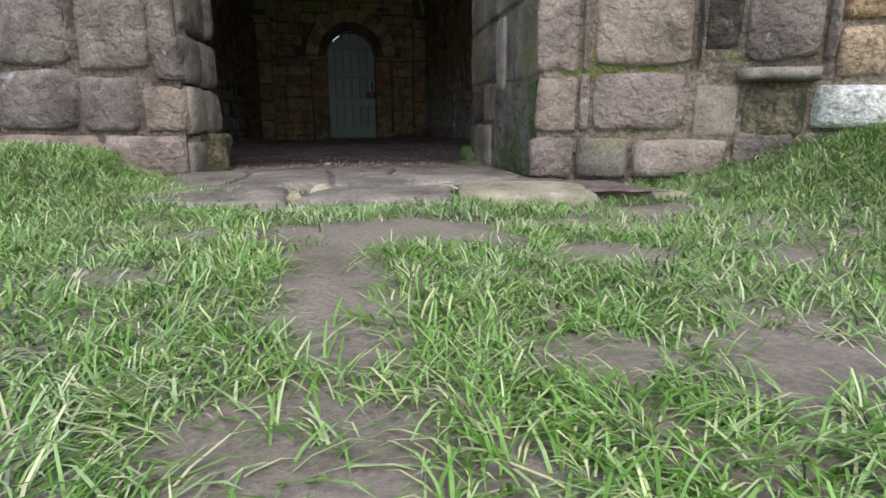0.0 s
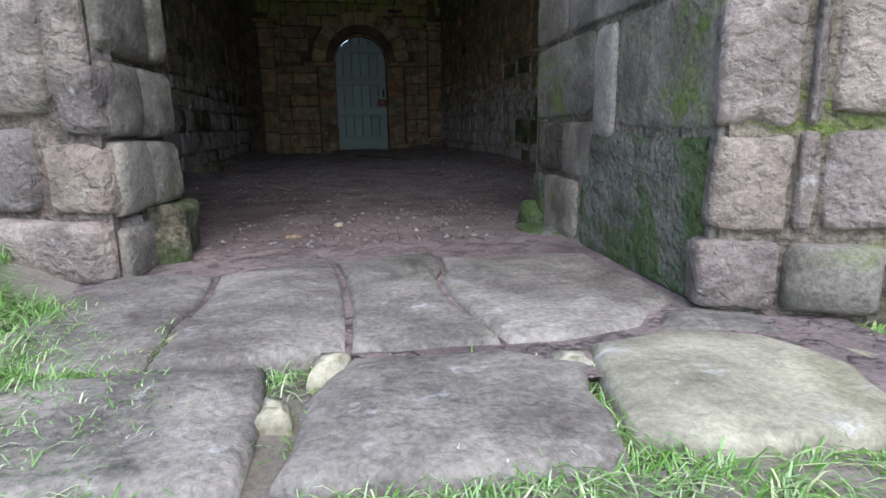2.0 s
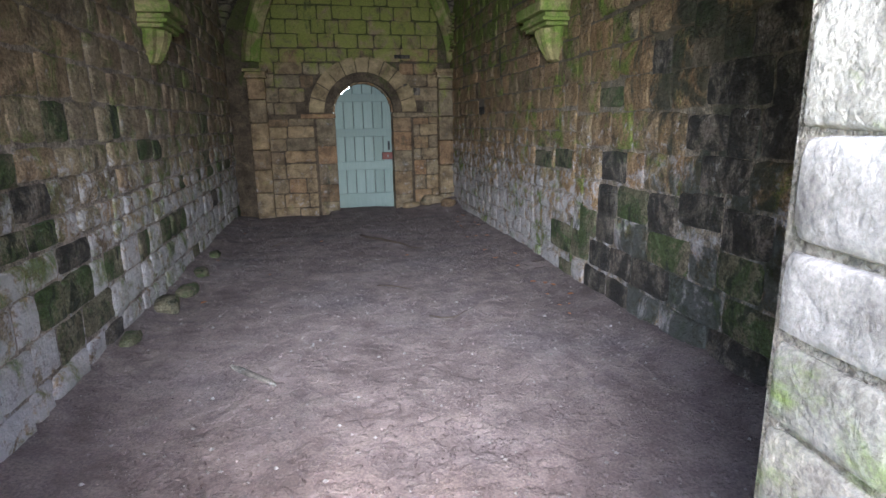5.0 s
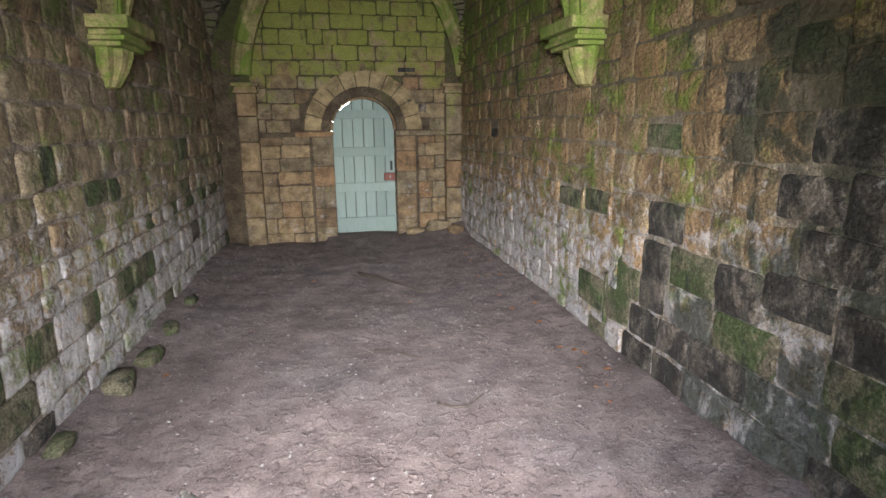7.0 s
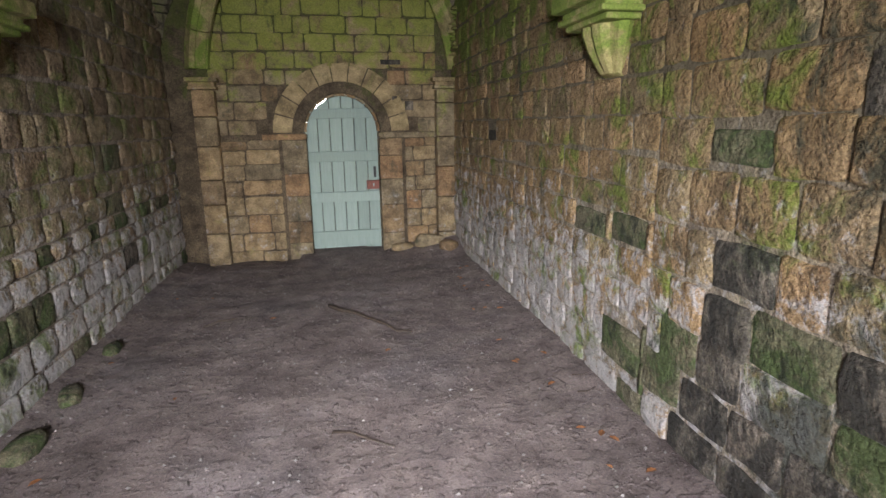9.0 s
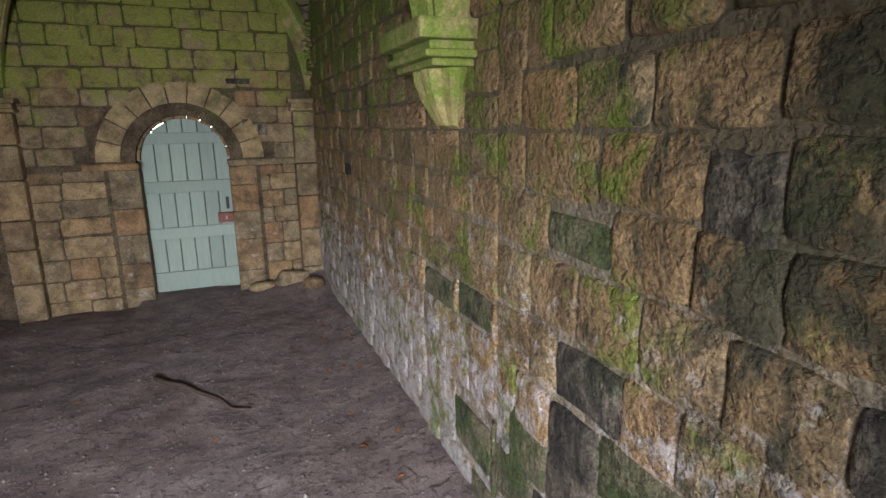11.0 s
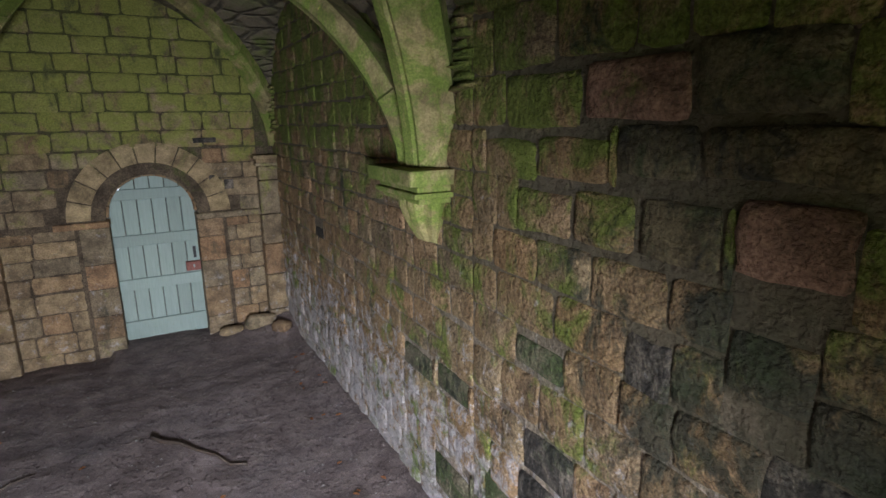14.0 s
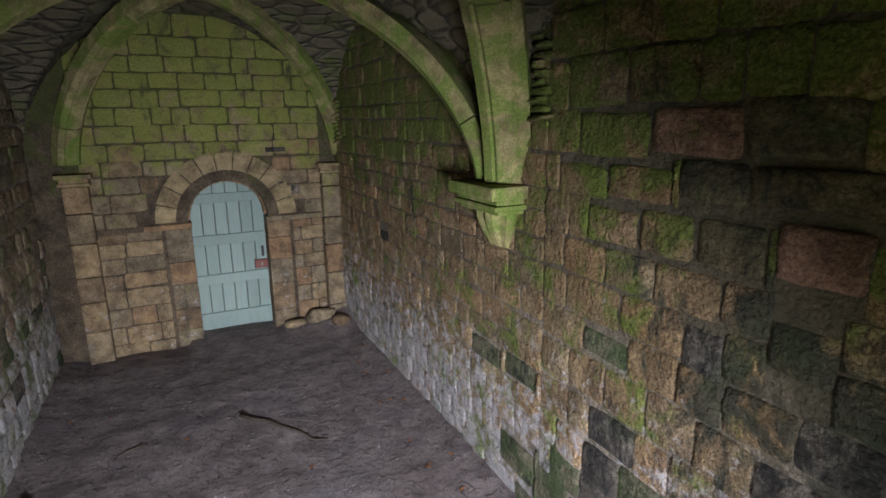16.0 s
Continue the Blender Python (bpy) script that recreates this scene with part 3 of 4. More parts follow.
# ---- corbels ----
def corbel(x, y, turn, label):
    """A moulded capital over a tapering bracket, built into a wall that faces -y before the turn."""
    thing = new("corbel")
    thing.matrix_basis = pose(x, y, 1.95, 0, 0, turn)
    for z0, z1, w, d in ((0.40, 0.49, 0.64, 0.28), (0.36, 0.40, 0.56, 0.22), (0.325, 0.36, 0.60, 0.245), (0.29, 0.325, 0.53, 0.205)):
        part("moulding", box(bmesh.new(), -w / 2, w / 2, -d, 0.03, z0, z1, 0.014), STONE_RIB, thing)
    bm = bmesh.new()
    rings = []
    for h, w, d in ((0.29, 0.48, 0.19), (0.24, 0.46, 0.185), (0.15, 0.37, 0.15), (0.08, 0.29, 0.11), (0.03, 0.24, 0.075), (0.01, 0.22, 0.0)):
        ring = []
        for i in range(13):
            a = math.pi * i / 12
            flute = 1 - 0.14 * (i % 3 == 0) * (d > 0.02)
            ring.append(bm.verts.new((w / 2 * math.cos(a) * flute, -d * math.sin(a) * flute, h)))
        rings.append(ring)
    for r0, r1 in zip(rings, rings[1:]):
        for i in range(12):
            bm.faces.new((r0[i], r0[i + 1], r1[i + 1], r1[i]))
    bmesh.ops.recalc_face_normals(bm, faces=bm.faces)
    part("bracket", bm, STONE_RIB, thing)
    return tagged(thing, label, "corbel", "corbels")


corbel(EAST, 8.17, -90, "moulded sandstone corbel carrying two vault ribs")
corbel(WEST, 8.6, 90, "broken sandstone corbel on the rubble wall")


# ---- end wall: corner shafts, door arch ----
def corner_shaft(x, w, z_top, label):
    thing = new("corner_shaft")
    thing.location = (x, END, 0)
    zs = courses(-0.1, z_top - 0.14, 0.3, 0.5, int(w * 1000))
    for z0, z1 in zip(zs, zs[1:]):
        part("drum", box(bmesh.new(), -w / 2, w / 2, -0.16, 0.02, z0 + 0.003, z1 - 0.003, 0.03), STONE_END, thing)
    for z0, z1, d in ((z_top - 0.14, z_top - 0.1, 0.03), (z_top - 0.1, z_top - 0.05, 0.015), (z_top - 0.05, z_top, 0.05)):
        part("capital", box(bmesh.new(), -w / 2 - d, w / 2 + d, -0.16 - d, 0.02, z0, z1, 0.012), STONE_END, thing)
    return tagged(thing, label, "shaft", "corner shafts")


corner_shaft(-1.60, 0.27, 2.30, "engaged sandstone corner shaft with moulded capital")
corner_shaft(EAST - 0.12, 0.26, 2.3, "worn engaged sandstone corner shaft")


def door_surround():
    """Two orders of voussoirs on moulded imposts and jambs."""
    thing = new("door_surround")
    thing.location = (DOOR_X, END, 0)
    half = DOOR_W / 2
    def wedge(r0, r1, a0, a1, y0, y1, name):
        bm = bmesh.new()
        rows = []
        for y in (y0, y1):
            rows.append([bm.verts.new((r * math.cos(a), y, DOOR_SPRING + r * math.sin(a))) for r, a in [(r0, a0 + (a1 - a0) * i / 3) for i in range(4)] + [(r1, a1 - (a1 - a0) * i / 3) for i in range(4)]])
        n = 8
        bm.faces.new(rows[0]), bm.faces.new(rows[1][::-1])
        for i in range(n):
            bm.faces.new((rows[0][i], rows[1][i], rows[1][(i + 1) % n], rows[0][(i + 1) % n]))
        bmesh.ops.recalc_face_normals(bm, faces=bm.faces)
        bmesh.ops.bevel(bm, geom=[e for e in bm.edges if all(abs(v.co.y - y0) < 1e-4 for v in e.verts)], offset=0.018, segments=2, affect="EDGES")
        part(name, bm, STONE_VOUSSOIR if r1 > half + 0.3 else STONE_END, thing)
    for r0, r1, n, y0 in ((half - 0.01, half + 0.15, 11, 0.12), (half + 0.162, half + 0.40, 11, -0.05)):
        for i in range(n):
            wedge(r0, r1, math.pi * i / n + 0.011, math.pi * (i + 1) / n - 0.011, y0, 0.32, "voussoir")
    for sgn in (-1, 1):
        a, b = sorted((sgn * (half - 0.015), sgn * (1.02 if sgn < 0 else 1.3)))
        part("impost", box(bmesh.new(), a, b, -0.06, 0.2, DOOR_SPRING - 0.085, DOOR_SPRING - 0.012, 0.015), STONE_END, thing)
        zs = courses(-0.15, DOOR_SPRING - 0.09, 0.28, 0.42, 5 + sgn)
        for z0, z1 in zip(zs, zs[1:]):
            a, b = sorted((sgn * (half - 0.005), sgn * (half + 0.3)))
            part("jamb_stone", box(bmesh.new(), a, b, -0.012, 0.3, z0 + 0.004, z1 - 0.004, 0.014), STONE_END, thing)
    part("sill", box(bmesh.new(), -half - 0.1, half + 0.1, 0.1, 0.4, -0.2, -0.03, 0.02), STONE_END, thing)
    return tagged(thing, "round sandstone door arch of two orders on imposts", "door surround")


door_surround()


def plank_door():
    thing = new("door_1")
    thing.location = (DOOR_X, DOOR_Y, 0)
    half, foot = DOOR_W / 2 + 0.01, -0.02
    edges = [-half + 2 * half * i / 6 for i in range(7)]
    def top(x):
        return DOOR_SPRING - 0.02 + math.sqrt(max(0.0, half * half - x * x)) * 0.98
    for i, (a, b) in enumerate(zip(edges, edges[1:])):
        bm = bmesh.new()
        a, b = a + 0.004, b - 0.004
        xs = [a + (b - a) * k / 4 for k in range(5)]
        outline = [(a, foot), (b, foot)] + [(x, top(x) - (0.02 - 0.014 * i if i < 2 else -0.02)) for x in xs[::-1]]
        near = [bm.verts.new((x, -0.012 + 0.002 * (i % 3), z)) for x, z in outline]
        far = [bm.verts.new((x, 0.02, z)) for x, z in outline]
        n = len(outline)
        bm.faces.new(near), bm.faces.new(far[::-1])
        for k in range(n):
            bm.faces.new((near[k], far[k], far[(k + 1) % n], near[(k + 1) % n]))
        bmesh.ops.recalc_face_normals(bm, faces=bm.faces)
        bmesh.ops.bevel(bm, geom=[e for e in bm.edges if all(v.co.y < 0 for v in e.verts)], offset=0.007, segments=1, affect="EDGES")
        part("plank", bm, PAINT, thing)
    for z0, z1, x0, x1 in ((1.80, 1.93, -half + 0.06, half - 0.06), (1.22, 1.36, -half, half), (0.66, 0.80, -half, half), (0.03, 0.25, -half, half)):
        part("ledge", box(bmesh.new(), x0, x1, -0.048, -0.008, z0, z1, 0.007), PAINT, thing)
    # added dark sheet: keeps daylight out of the plank gaps and darkens them
    bm = bmesh.new()
    outline = [(-half, foot + 0.02), (half, foot + 0.02)] + [(x, top(x) + (0.012 if x > -0.2 else -0.02)) for x in [half - 2 * half * k / 16 for k in range(17)]]
    near, far = ([bm.verts.new((x, y, z)) for x, z in outline] for y in (0.021, 0.034))
    bm.faces.new(near), bm.faces.new(far[::-1])
    for k in range(len(outline)):
        k2 = (k + 1) % len(outline)
        bm.faces.new((near[k], far[k], far[k2], near[k2]))
    bmesh.ops.recalc_face_normals(bm, faces=bm.faces)
    part("backing", bm, TWIG, thing, "added dark sheet that blocks light between the planks")
    lock = part("lock_box", box(bmesh.new(), half - 0.19, half - 0.01, -0.075, -0.01, 0.83, 0.95, 0.008), RUST, thing, "rusty red iron lock box")
    part("keyhole", box(bmesh.new(), half - 0.105, half - 0.085, -0.078, -0.074, 0.87, 0.91), PAINT, lock)
    part("handle_plate", box(bmesh.new(), half - 0.085, half - 0.05, -0.03, -0.01, 0.99, 1.14, 0.004), IRON, thing, "dark iron handle plate")
    return tagged(thing, "closed pale green painted plank door with rusty lock", "door", kind="structure")


plank_door()

# ---- threshold slabs ----
def slab(points, z, material, label, thick=0.2):
    """A worn flat stone of an uneven outline, with rounded upper edges."""
    bm = bmesh.new()
    out = []
    n = len(points)
    for i in range(n):
        a, b = Vector(points[i]), Vector(points[(i + 1) % n])
        for k in range(3):
            c = a.lerp(b, k / 3)
            out.append((c.x + wavy((c.x, c.y, 0.5), 7, 0.03), c.y + wavy((c.y, c.x, 0.5), 7, 0.03)))
    mid = Vector((sum(p[0] for p in out) / len(out), sum(p[1] for p in out) / len(out)))
    rings = []
    for inset, h in ((0.0, -thick), (0.0, -0.02), (0.006, -0.007), (0.02, 0.0), (0.5, 0.004)):
        ring = []
        for x, y in out:
            d = mid - Vector((x, y))
            m = Vector((x, y)) + (d.normalized() * inset if inset < 0.1 else d * inset)
            ring.append(bm.verts.new((m.x, m.y, z + h + wavy((m.x, m.y, 3), 6, 0.012))))
        rings.append(ring)
    for r0, r1 in zip(rings, rings[1:]):
        for i in range(len(out)):
            bm.faces.new((r0[i], r0[(i + 1) % len(out)], r1[(i + 1) % len(out)], r1[i]))
    bm.faces.new(rings[-1])
    return tagged(part("threshold_slab", bm, material, smooth=True), label, "paving slab", "threshold slabs")


WORN = "worn brown sandstone slab set in the entrance"
PALE = "pale lichened slab at the edge of the grass"
slab([(-1.27, 2.36), (-0.80, 2.27), (-0.79, 2.60), (-1.24, 2.66)], 0.076, STONE_SLAB, WORN)
slab([(-0.77, 2.27), (-0.35, 2.23), (-0.29, 2.50), (-0.40, 2.57), (-0.66, 2.585), (-0.74, 2.46)], 0.080, STONE_SLAB, WORN)
slab([(-0.33, 2.26), (0.04, 2.20), (0.12, 2.36), (0.06, 2.52), (-0.10, 2.57), (-0.26, 2.56)], 0.086, STONE_PALE, PALE)
slab([(0.09, 2.50), (0.14, 2.32), (0.36, 2.24), (0.36, 2.42), (0.16, 2.58)], 0.068, STONE_PALE, PALE)
slab([(-1.52, 2.50), (-1.28, 2.42), (-1.26, 2.60), (-1.48, 2.72)], 0.078, STONE_PALE, PALE)
slab([(-0.80, 2.43), (-0.755, 2.425), (-0.745, 2.49), (-0.795, 2.50)], 0.082, STONE_PALE, "small pale stone wedged between the slabs", 0.05)
slab([(-0.72, 2.55), (-0.66, 2.545), (-0.655, 2.60), (-0.715, 2.605)], 0.084, STONE_PALE, "small pale stone wedged between the slabs", 0.05)
slab([(-0.35, 2.50), (-0.28, 2.49), (-0.275, 2.54), (-0.34, 2.555)], 0.082, STONE_PALE, "small pale stone wedged between the slabs", 0.05)
slab([(-1.30, 2.68), (-0.975, 2.64), (-0.965, 3.20), (-1.24, 3.26)], 0.084, STONE_SLAB, WORN)
slab([(-0.965, 2.63), (-0.665, 2.61), (-0.655, 3.28), (-0.955, 3.21)], 0.086, STONE_SLAB, WORN)
slab([(-0.655, 2.61), (-0.395, 2.59), (-0.425, 3.04), (-0.37, 3.27), (-0.645, 3.28)], 0.085, STONE_SLAB, WORN)
slab([(-0.385, 2.59), (-0.12, 2.60), (0.05, 2.74), (0.04, 3.18), (-0.36, 3.24), (-0.415, 3.03)], 0.084, STONE_SLAB, WORN)

slab([(-0.11, 2.565), (0.14, 2.53), (0.16, 2.62), (0.07, 2.72), (0.03, 2.70)], 0.080, STONE_SLAB, WORN)

# ---- grass ----
BARE = [(-0.68, 1.45, 0.085, 0.19), (-0.71, 1.15, 0.085, 0.09), (-0.60, 1.87, 0.38, 0.15), (-0.22, 1.93, 0.17, 0.07), (-0.69, 1.72, 0.08, 0.14), (-0.24, 1.62, 0.09, 0.09), (-0.08, 1.84, 0.12, 0.06), (-0.45, 1.25, 0.06, 0.06), (-0.95, 1.6, 0.06, 0.05), (-0.42, 1.5, 0.05, 0.07)]


def blades(count, x0, x1, y0, y1, seed):
    r = np.random.default_rng(seed)
    verts, faces = [], []
    made = 0
    while made < count:
        x, y = r.uniform(x0, x1), r.uniform(y0, y1)
        f = front_y(x)
        if y > f - 0.02 or (-1.45 < x < 0.12 and y > f - 0.40 - 0.12 * x + wavy((x, y, 0), 5, 0.08)):
            continue
        cover = noise.noise(Vector((x, y, 4)) * 3.4) + 0.5 * noise.noise(Vector((x, y, 8)) * 9)
        bare = min(((x - a) / c) ** 2 + ((y - b) / d) ** 2 for a, b, c, d in BARE)
        bank = max(0.0, min(1.0, (x - 0.25) / 0.5)) * max(0.0, min(1.0, (y - 1.3) / 0.4)) + max(0.0, min(1.0, (-1.05 - x) / 0.4))
        keep = 0.66 + 1.3 * cover + 1.2 * bank
        bare += 0.9 * noise.noise(Vector((x, y, 2)) * 14)
        if bare < 1.25:
            keep -= 1.05 - 0.9 * max(0, bare - 0.5)
        if r.random() > keep:
            continue
        z = lawn_z(x, y) - 0.004
        long = r.uniform(0.016, 0.050) * (1.0 + 0.6 * min(1, bank))
        wide = r.uniform(0.0007, 0.0016)
        a = 9.0 * noise.noise(Vector((x, y, 6)) * 9) + r.normal(0, 1.1)
        lean = r.uniform(0.7, 1.95)
        dx, dy = math.cos(a), math.sin(a)
        sx, sy = -dy * wide, dx * wide
        b = len(verts)
        for k, (reach, rise, w) in enumerate(((0, 0, 1.0), (0.28 * lean, 0.55, 0.95), (0.68 * lean, 0.88, 0.7))):
            px, py, pz = x + dx * long * reach, y + dy * long * reach, z + long * rise * (1.15 - 0.45 * lean)
            verts += [(px - sx * w, py - sy * w, pz), (px + sx * w, py + sy * w, pz)]
        verts.append((x + dx * long * 1.05 * lean, y + dy * long * 1.05 * lean, z + long * max(0.12, 1.15 - 0.6 * lean)))
        faces += [(b, b + 1, b + 3, b + 2), (b + 2, b + 3, b + 5, b + 4), (b + 4, b + 5, b + 6)]
        made += 1
    return verts, faces


bv, bf = blades(150000, -2.4, 2.0, 0.85, 3.4, 3)
tagged(sheet("grass", bv, bf, GRASS, smooth=False), "short worn green grass with dry yellow blades", "grass", kind="stuff")


# ---- grit on the floor ----
def grit(count, seed, small=0.003, span=0.011, power=4):
    r = np.random.default_rng(seed)
    verts, faces = [], []
    for _ in range(count):
        x, y = r.uniform(WEST + 0.05, EAST - 0.02), 3.5 + 9.0 * r.random() ** 1.3
        if y < 3.9 and not (MOUTH_W + 0.08 < x < MOUTH_E - 0.06):
            continue
        s = small + span * r.random() ** power
        z = floor_z(x, y) + s * 0.2
        b = len(verts)
        for dx, dy, dz in ((1, 0, 0), (0, 1, 0), (-1, 0, 0), (0, -1, 0), (0, 0, 0.8), (0, 0, -0.6)):
            j = r.uniform(0.6, 1.3)
            verts.append((x + dx * s * j, y + dy * s * j * r.uniform(0.6, 1.2), z + dz * s * j))
        faces += [(b, b + 1, b + 4), (b + 1, b + 2, b + 4), (b + 2, b + 3, b + 4), (b + 3, b, b + 4), (b + 1, b, b + 5), (b + 2, b + 1, b + 5), (b + 3, b + 2, b + 5), (b, b + 3, b + 5)]
    return verts, faces


cv, cf = grit(9000, 15, 0.003, 0.012, 4)
tagged(sheet("soil_clods", cv, cf, EARTH), "crumbs of dark trodden earth on the floor", "soil", kind="stuff")
pv, pf = grit(3000, 5)
tagged(sheet("grit", pv, pf, PEBBLE, smooth=False), "small pale stones scattered on the earth floor", "gravel", kind="stuff")


# ---- sticks and leaves ----
def twig(path, thick, label):
    bm = bmesh.new()
    rings = []
    n = len(path)
    for i, (x, y) in enumerate(path):
        z = floor_z(x, y) + thick * 0.6
        rad = thick * (1 - 0.6 * i / (n - 1))
        rings.append([bm.verts.new((x + rad * math.cos(a) * 0.7, y + rad * math.cos(a) * 0.7, z + rad * math.sin(a))) for a in [2 * math.pi * k / 6 for k in range(6)]])
    for r0, r1 in zip(rings, rings[1:]):
        for k in range(6):
            bm.faces.new((r0[k], r0[(k + 1) % 6], r1[(k + 1) % 6], r1[k]))
    bm.faces.new(rings[0][::-1]), bm.faces.new(rings[-1])
    bmesh.ops.recalc_face_normals(bm, faces=bm.faces)
    return tagged(part("twig", bm, TWIG, smooth=True), label, "twig", "twigs on the floor")


twig([(-0.22, 10.2), (-0.12, 10.08), (0.0, 10.0), (0.11, 9.82), (0.26, 9.66), (0.34, 9.5), (0.46, 9.44)], 0.022, "crooked dark fallen stick on the earth floor")
twig([(0.1, 7.01), (0.18, 6.95), (0.28, 6.94), (0.38, 7.03), (0.47, 7.1)], 0.009, "thin dark twig lying on the earth floor")
twig([(-0.21, 7.96), (-0.1, 7.94), (0.0, 7.83), (0.12, 7.74)], 0.01, "thin dark twig lying on the earth floor")
twig([(-1.3, 9.96), (-1.2, 10.05), (-1.05, 10.1)], 0.014, "short broken stick near the rubble wall")
for dx, dy, a in ((0, 0, 20), (0.1, 0.12, 75), (-0.06, 0.1, 130), (0.05, -0.08, 50)):
    twig([(1.28 + dx, 8.12 + dy), (1.28 + dx + 0.06 * math.cos(a), 8.12 + dy + 0.06 * math.sin(a)), (1.28 + dx + 0.13 * math.cos(a + 0.4), 8.12 + dy + 0.13 * math.sin(a + 0.4))], 0.006, "thin reddish dead twig by the wall foot")


def loose_stone(x, y, sx, sy, sz, turn, material, label, seed):
    bm = bmesh.new()
    bmesh.ops.create_icosphere(bm, subdivisions=2, radius=1.0)
    for v in bm.verts:
        c = v.co.copy()
        c = Vector([math.copysign(abs(a) ** 0.7, a) for a in c])
        v.co = c * (1 + 0.28 * noise.noise(c * 1.4 + Vector((seed, 0, 0))))
        v.co.x, v.co.y, v.co.z = v.co.x * sx, v.co.y * sy, v.co.z * sz
    ob = part("loose_stone", bm, material, smooth=True)
    ob.matrix_basis = pose(x, y, floor_z(x, y) + sz * 0.35, 0, 0, turn)
    return tagged(ob, label, "stone", "loose stones")


FALLEN = "rough fallen stone at the foot of the rubble wall"
for i, (x, y, sx, sy, sz, turn) in enumerate(((-1.90, 7.66, 0.10, 0.17, 0.07, 10), (-1.86, 8.12, 0.08, 0.16, 0.05, -8), (-1.86, 8.72, 0.07, 0.14, 0.04, 15), (-1.94, 6.9, 0.06, 0.12, 0.035, 4), (-1.88, 9.5, 0.06, 0.12, 0.04, 3))):
    loose_stone(x, y, sx, sy, sz, turn, STONE_GREEN, FALLEN, i * 3.1)
for i, (x, y, sx, sy, sz, turn) in enumerate(((1.15, 12.38, 0.22, 0.10, 0.10, 5), (0.78, 12.42, 0.16, 0.09, 0.06, -6), (1.36, 12.1, 0.10, 0.12, 0.08, 40))):
    loose_stone(x, y, sx, sy, sz, turn, STONE_END, "mossy broken stone beside the door", 40 + i * 2.3)
loose_stone(-0.81, 3.77, 0.03, 0.018, 0.01, 10, STONE_ORANGE, "small orange brick fragment on the floor", 61)
loose_stone(-0.64, 4.02, 0.018, 0.014, 0.012, 30, STONE_PALE, "small pale stone chip on the floor", 62)
loose_stone(-1.12, 6.31, 0.25, 0.025, 0.012, -48, STONE_SLAB, "long pale stone sliver sunk in the floor", 63)
loose_stone(0.125, 3.77, 0.05, 0.09, 0.075, 12, MOSS, "bright green moss mound at the jamb foot", 65)
loose_stone(0.07, 3.62, 0.06, 0.13, 0.014, 8, MOSS, "low green moss cushion on the floor", 66)
loose_stone(-1.16, 3.46, 0.08, 0.10, 0.09, 20, STONE_GREEN, "rounded mossy stone at the jamb foot", 64)


def leaf(x, y, turn, size):
    bm = bmesh.new()
    row = [(-1, 0, 0.1), (-0.5, 0.42, 0.25), (0.2, 0.48, 0.3), (1, 0, 0.15), (0.2, -0.48, 0.3), (-0.5, -0.42, 0.25)]
    rim = [bm.verts.new((a * size, b * size, c * size)) for a, b, c in row]
    mid = [bm.verts.new((a * size, 0, 0.02 * size)) for a in (-0.5, 0.2)]
    for f in ((rim[0], mid[0], rim[1]), (rim[1], mid[0], mid[1], rim[2]), (rim[2], mid[1], rim[3]), (rim[0], rim[5], mid[0]), (rim[5], rim[4], mid[1], mid[0]), (rim[4], rim[3], mid[1])):
        bm.faces.new(f)
    bmesh.ops.solidify(bm, geom=list(bm.faces), thickness=0.0015)
    ob = part("leaf", bm, LEAF)
    ob.matrix_basis = pose(x, y, floor_z(x, y) + 0.004, 0, 0, turn)
    return tagged(ob, "curled orange-brown dead leaf on the floor", "leaf", "dead leaves")


for lx, ly in ((1.30, 7.51), (1.26, 7.58), (-1.67, 7.82), (1.22, 8.2), (1.33, 7.2)):
    leaf(lx, ly, rng.uniform(0, 360), 0.035)
for _ in range(26):
    side = rng.random()
    lx = rng.uniform(EAST - 0.45, EAST - 0.1) if side < 0.55 else (rng.uniform(WEST + 0.1, WEST + 0.5) if side < 0.8 else rng.uniform(-1.5, 1.0))
    leaf(lx, rng.uniform(6.5, 11.5), rng.uniform(0, 360), rng.uniform(0.02, 0.04))


for gx0, gy0, turn0 in ((-0.18, 1.50, 20), (-0.80, 1.72, 70)):
    dry = leaf(gx0, gy0, turn0, 0.012)
    dry.matrix_basis = pose(gx0, gy0, lawn_z(gx0, gy0) + 0.006, 25, 0, turn0)
    tagged(dry, "small dry brown leaf lying in the grass", "leaf", "dead leaves")

# ---- facing stones ----
def pick_east(x, y, z, r):
    k = r.random()
    if (y < 7.3 and z < 0.9) or (y < 5.9 and z < 1.9):
        return STONE_BLACK if k < 0.55 else (STONE_GREEN if k < 0.7 else STONE_INNER)
    return STONE_GREEN if y < 8.6 and z < 1.0 and k < 0.08 else STONE_INNER


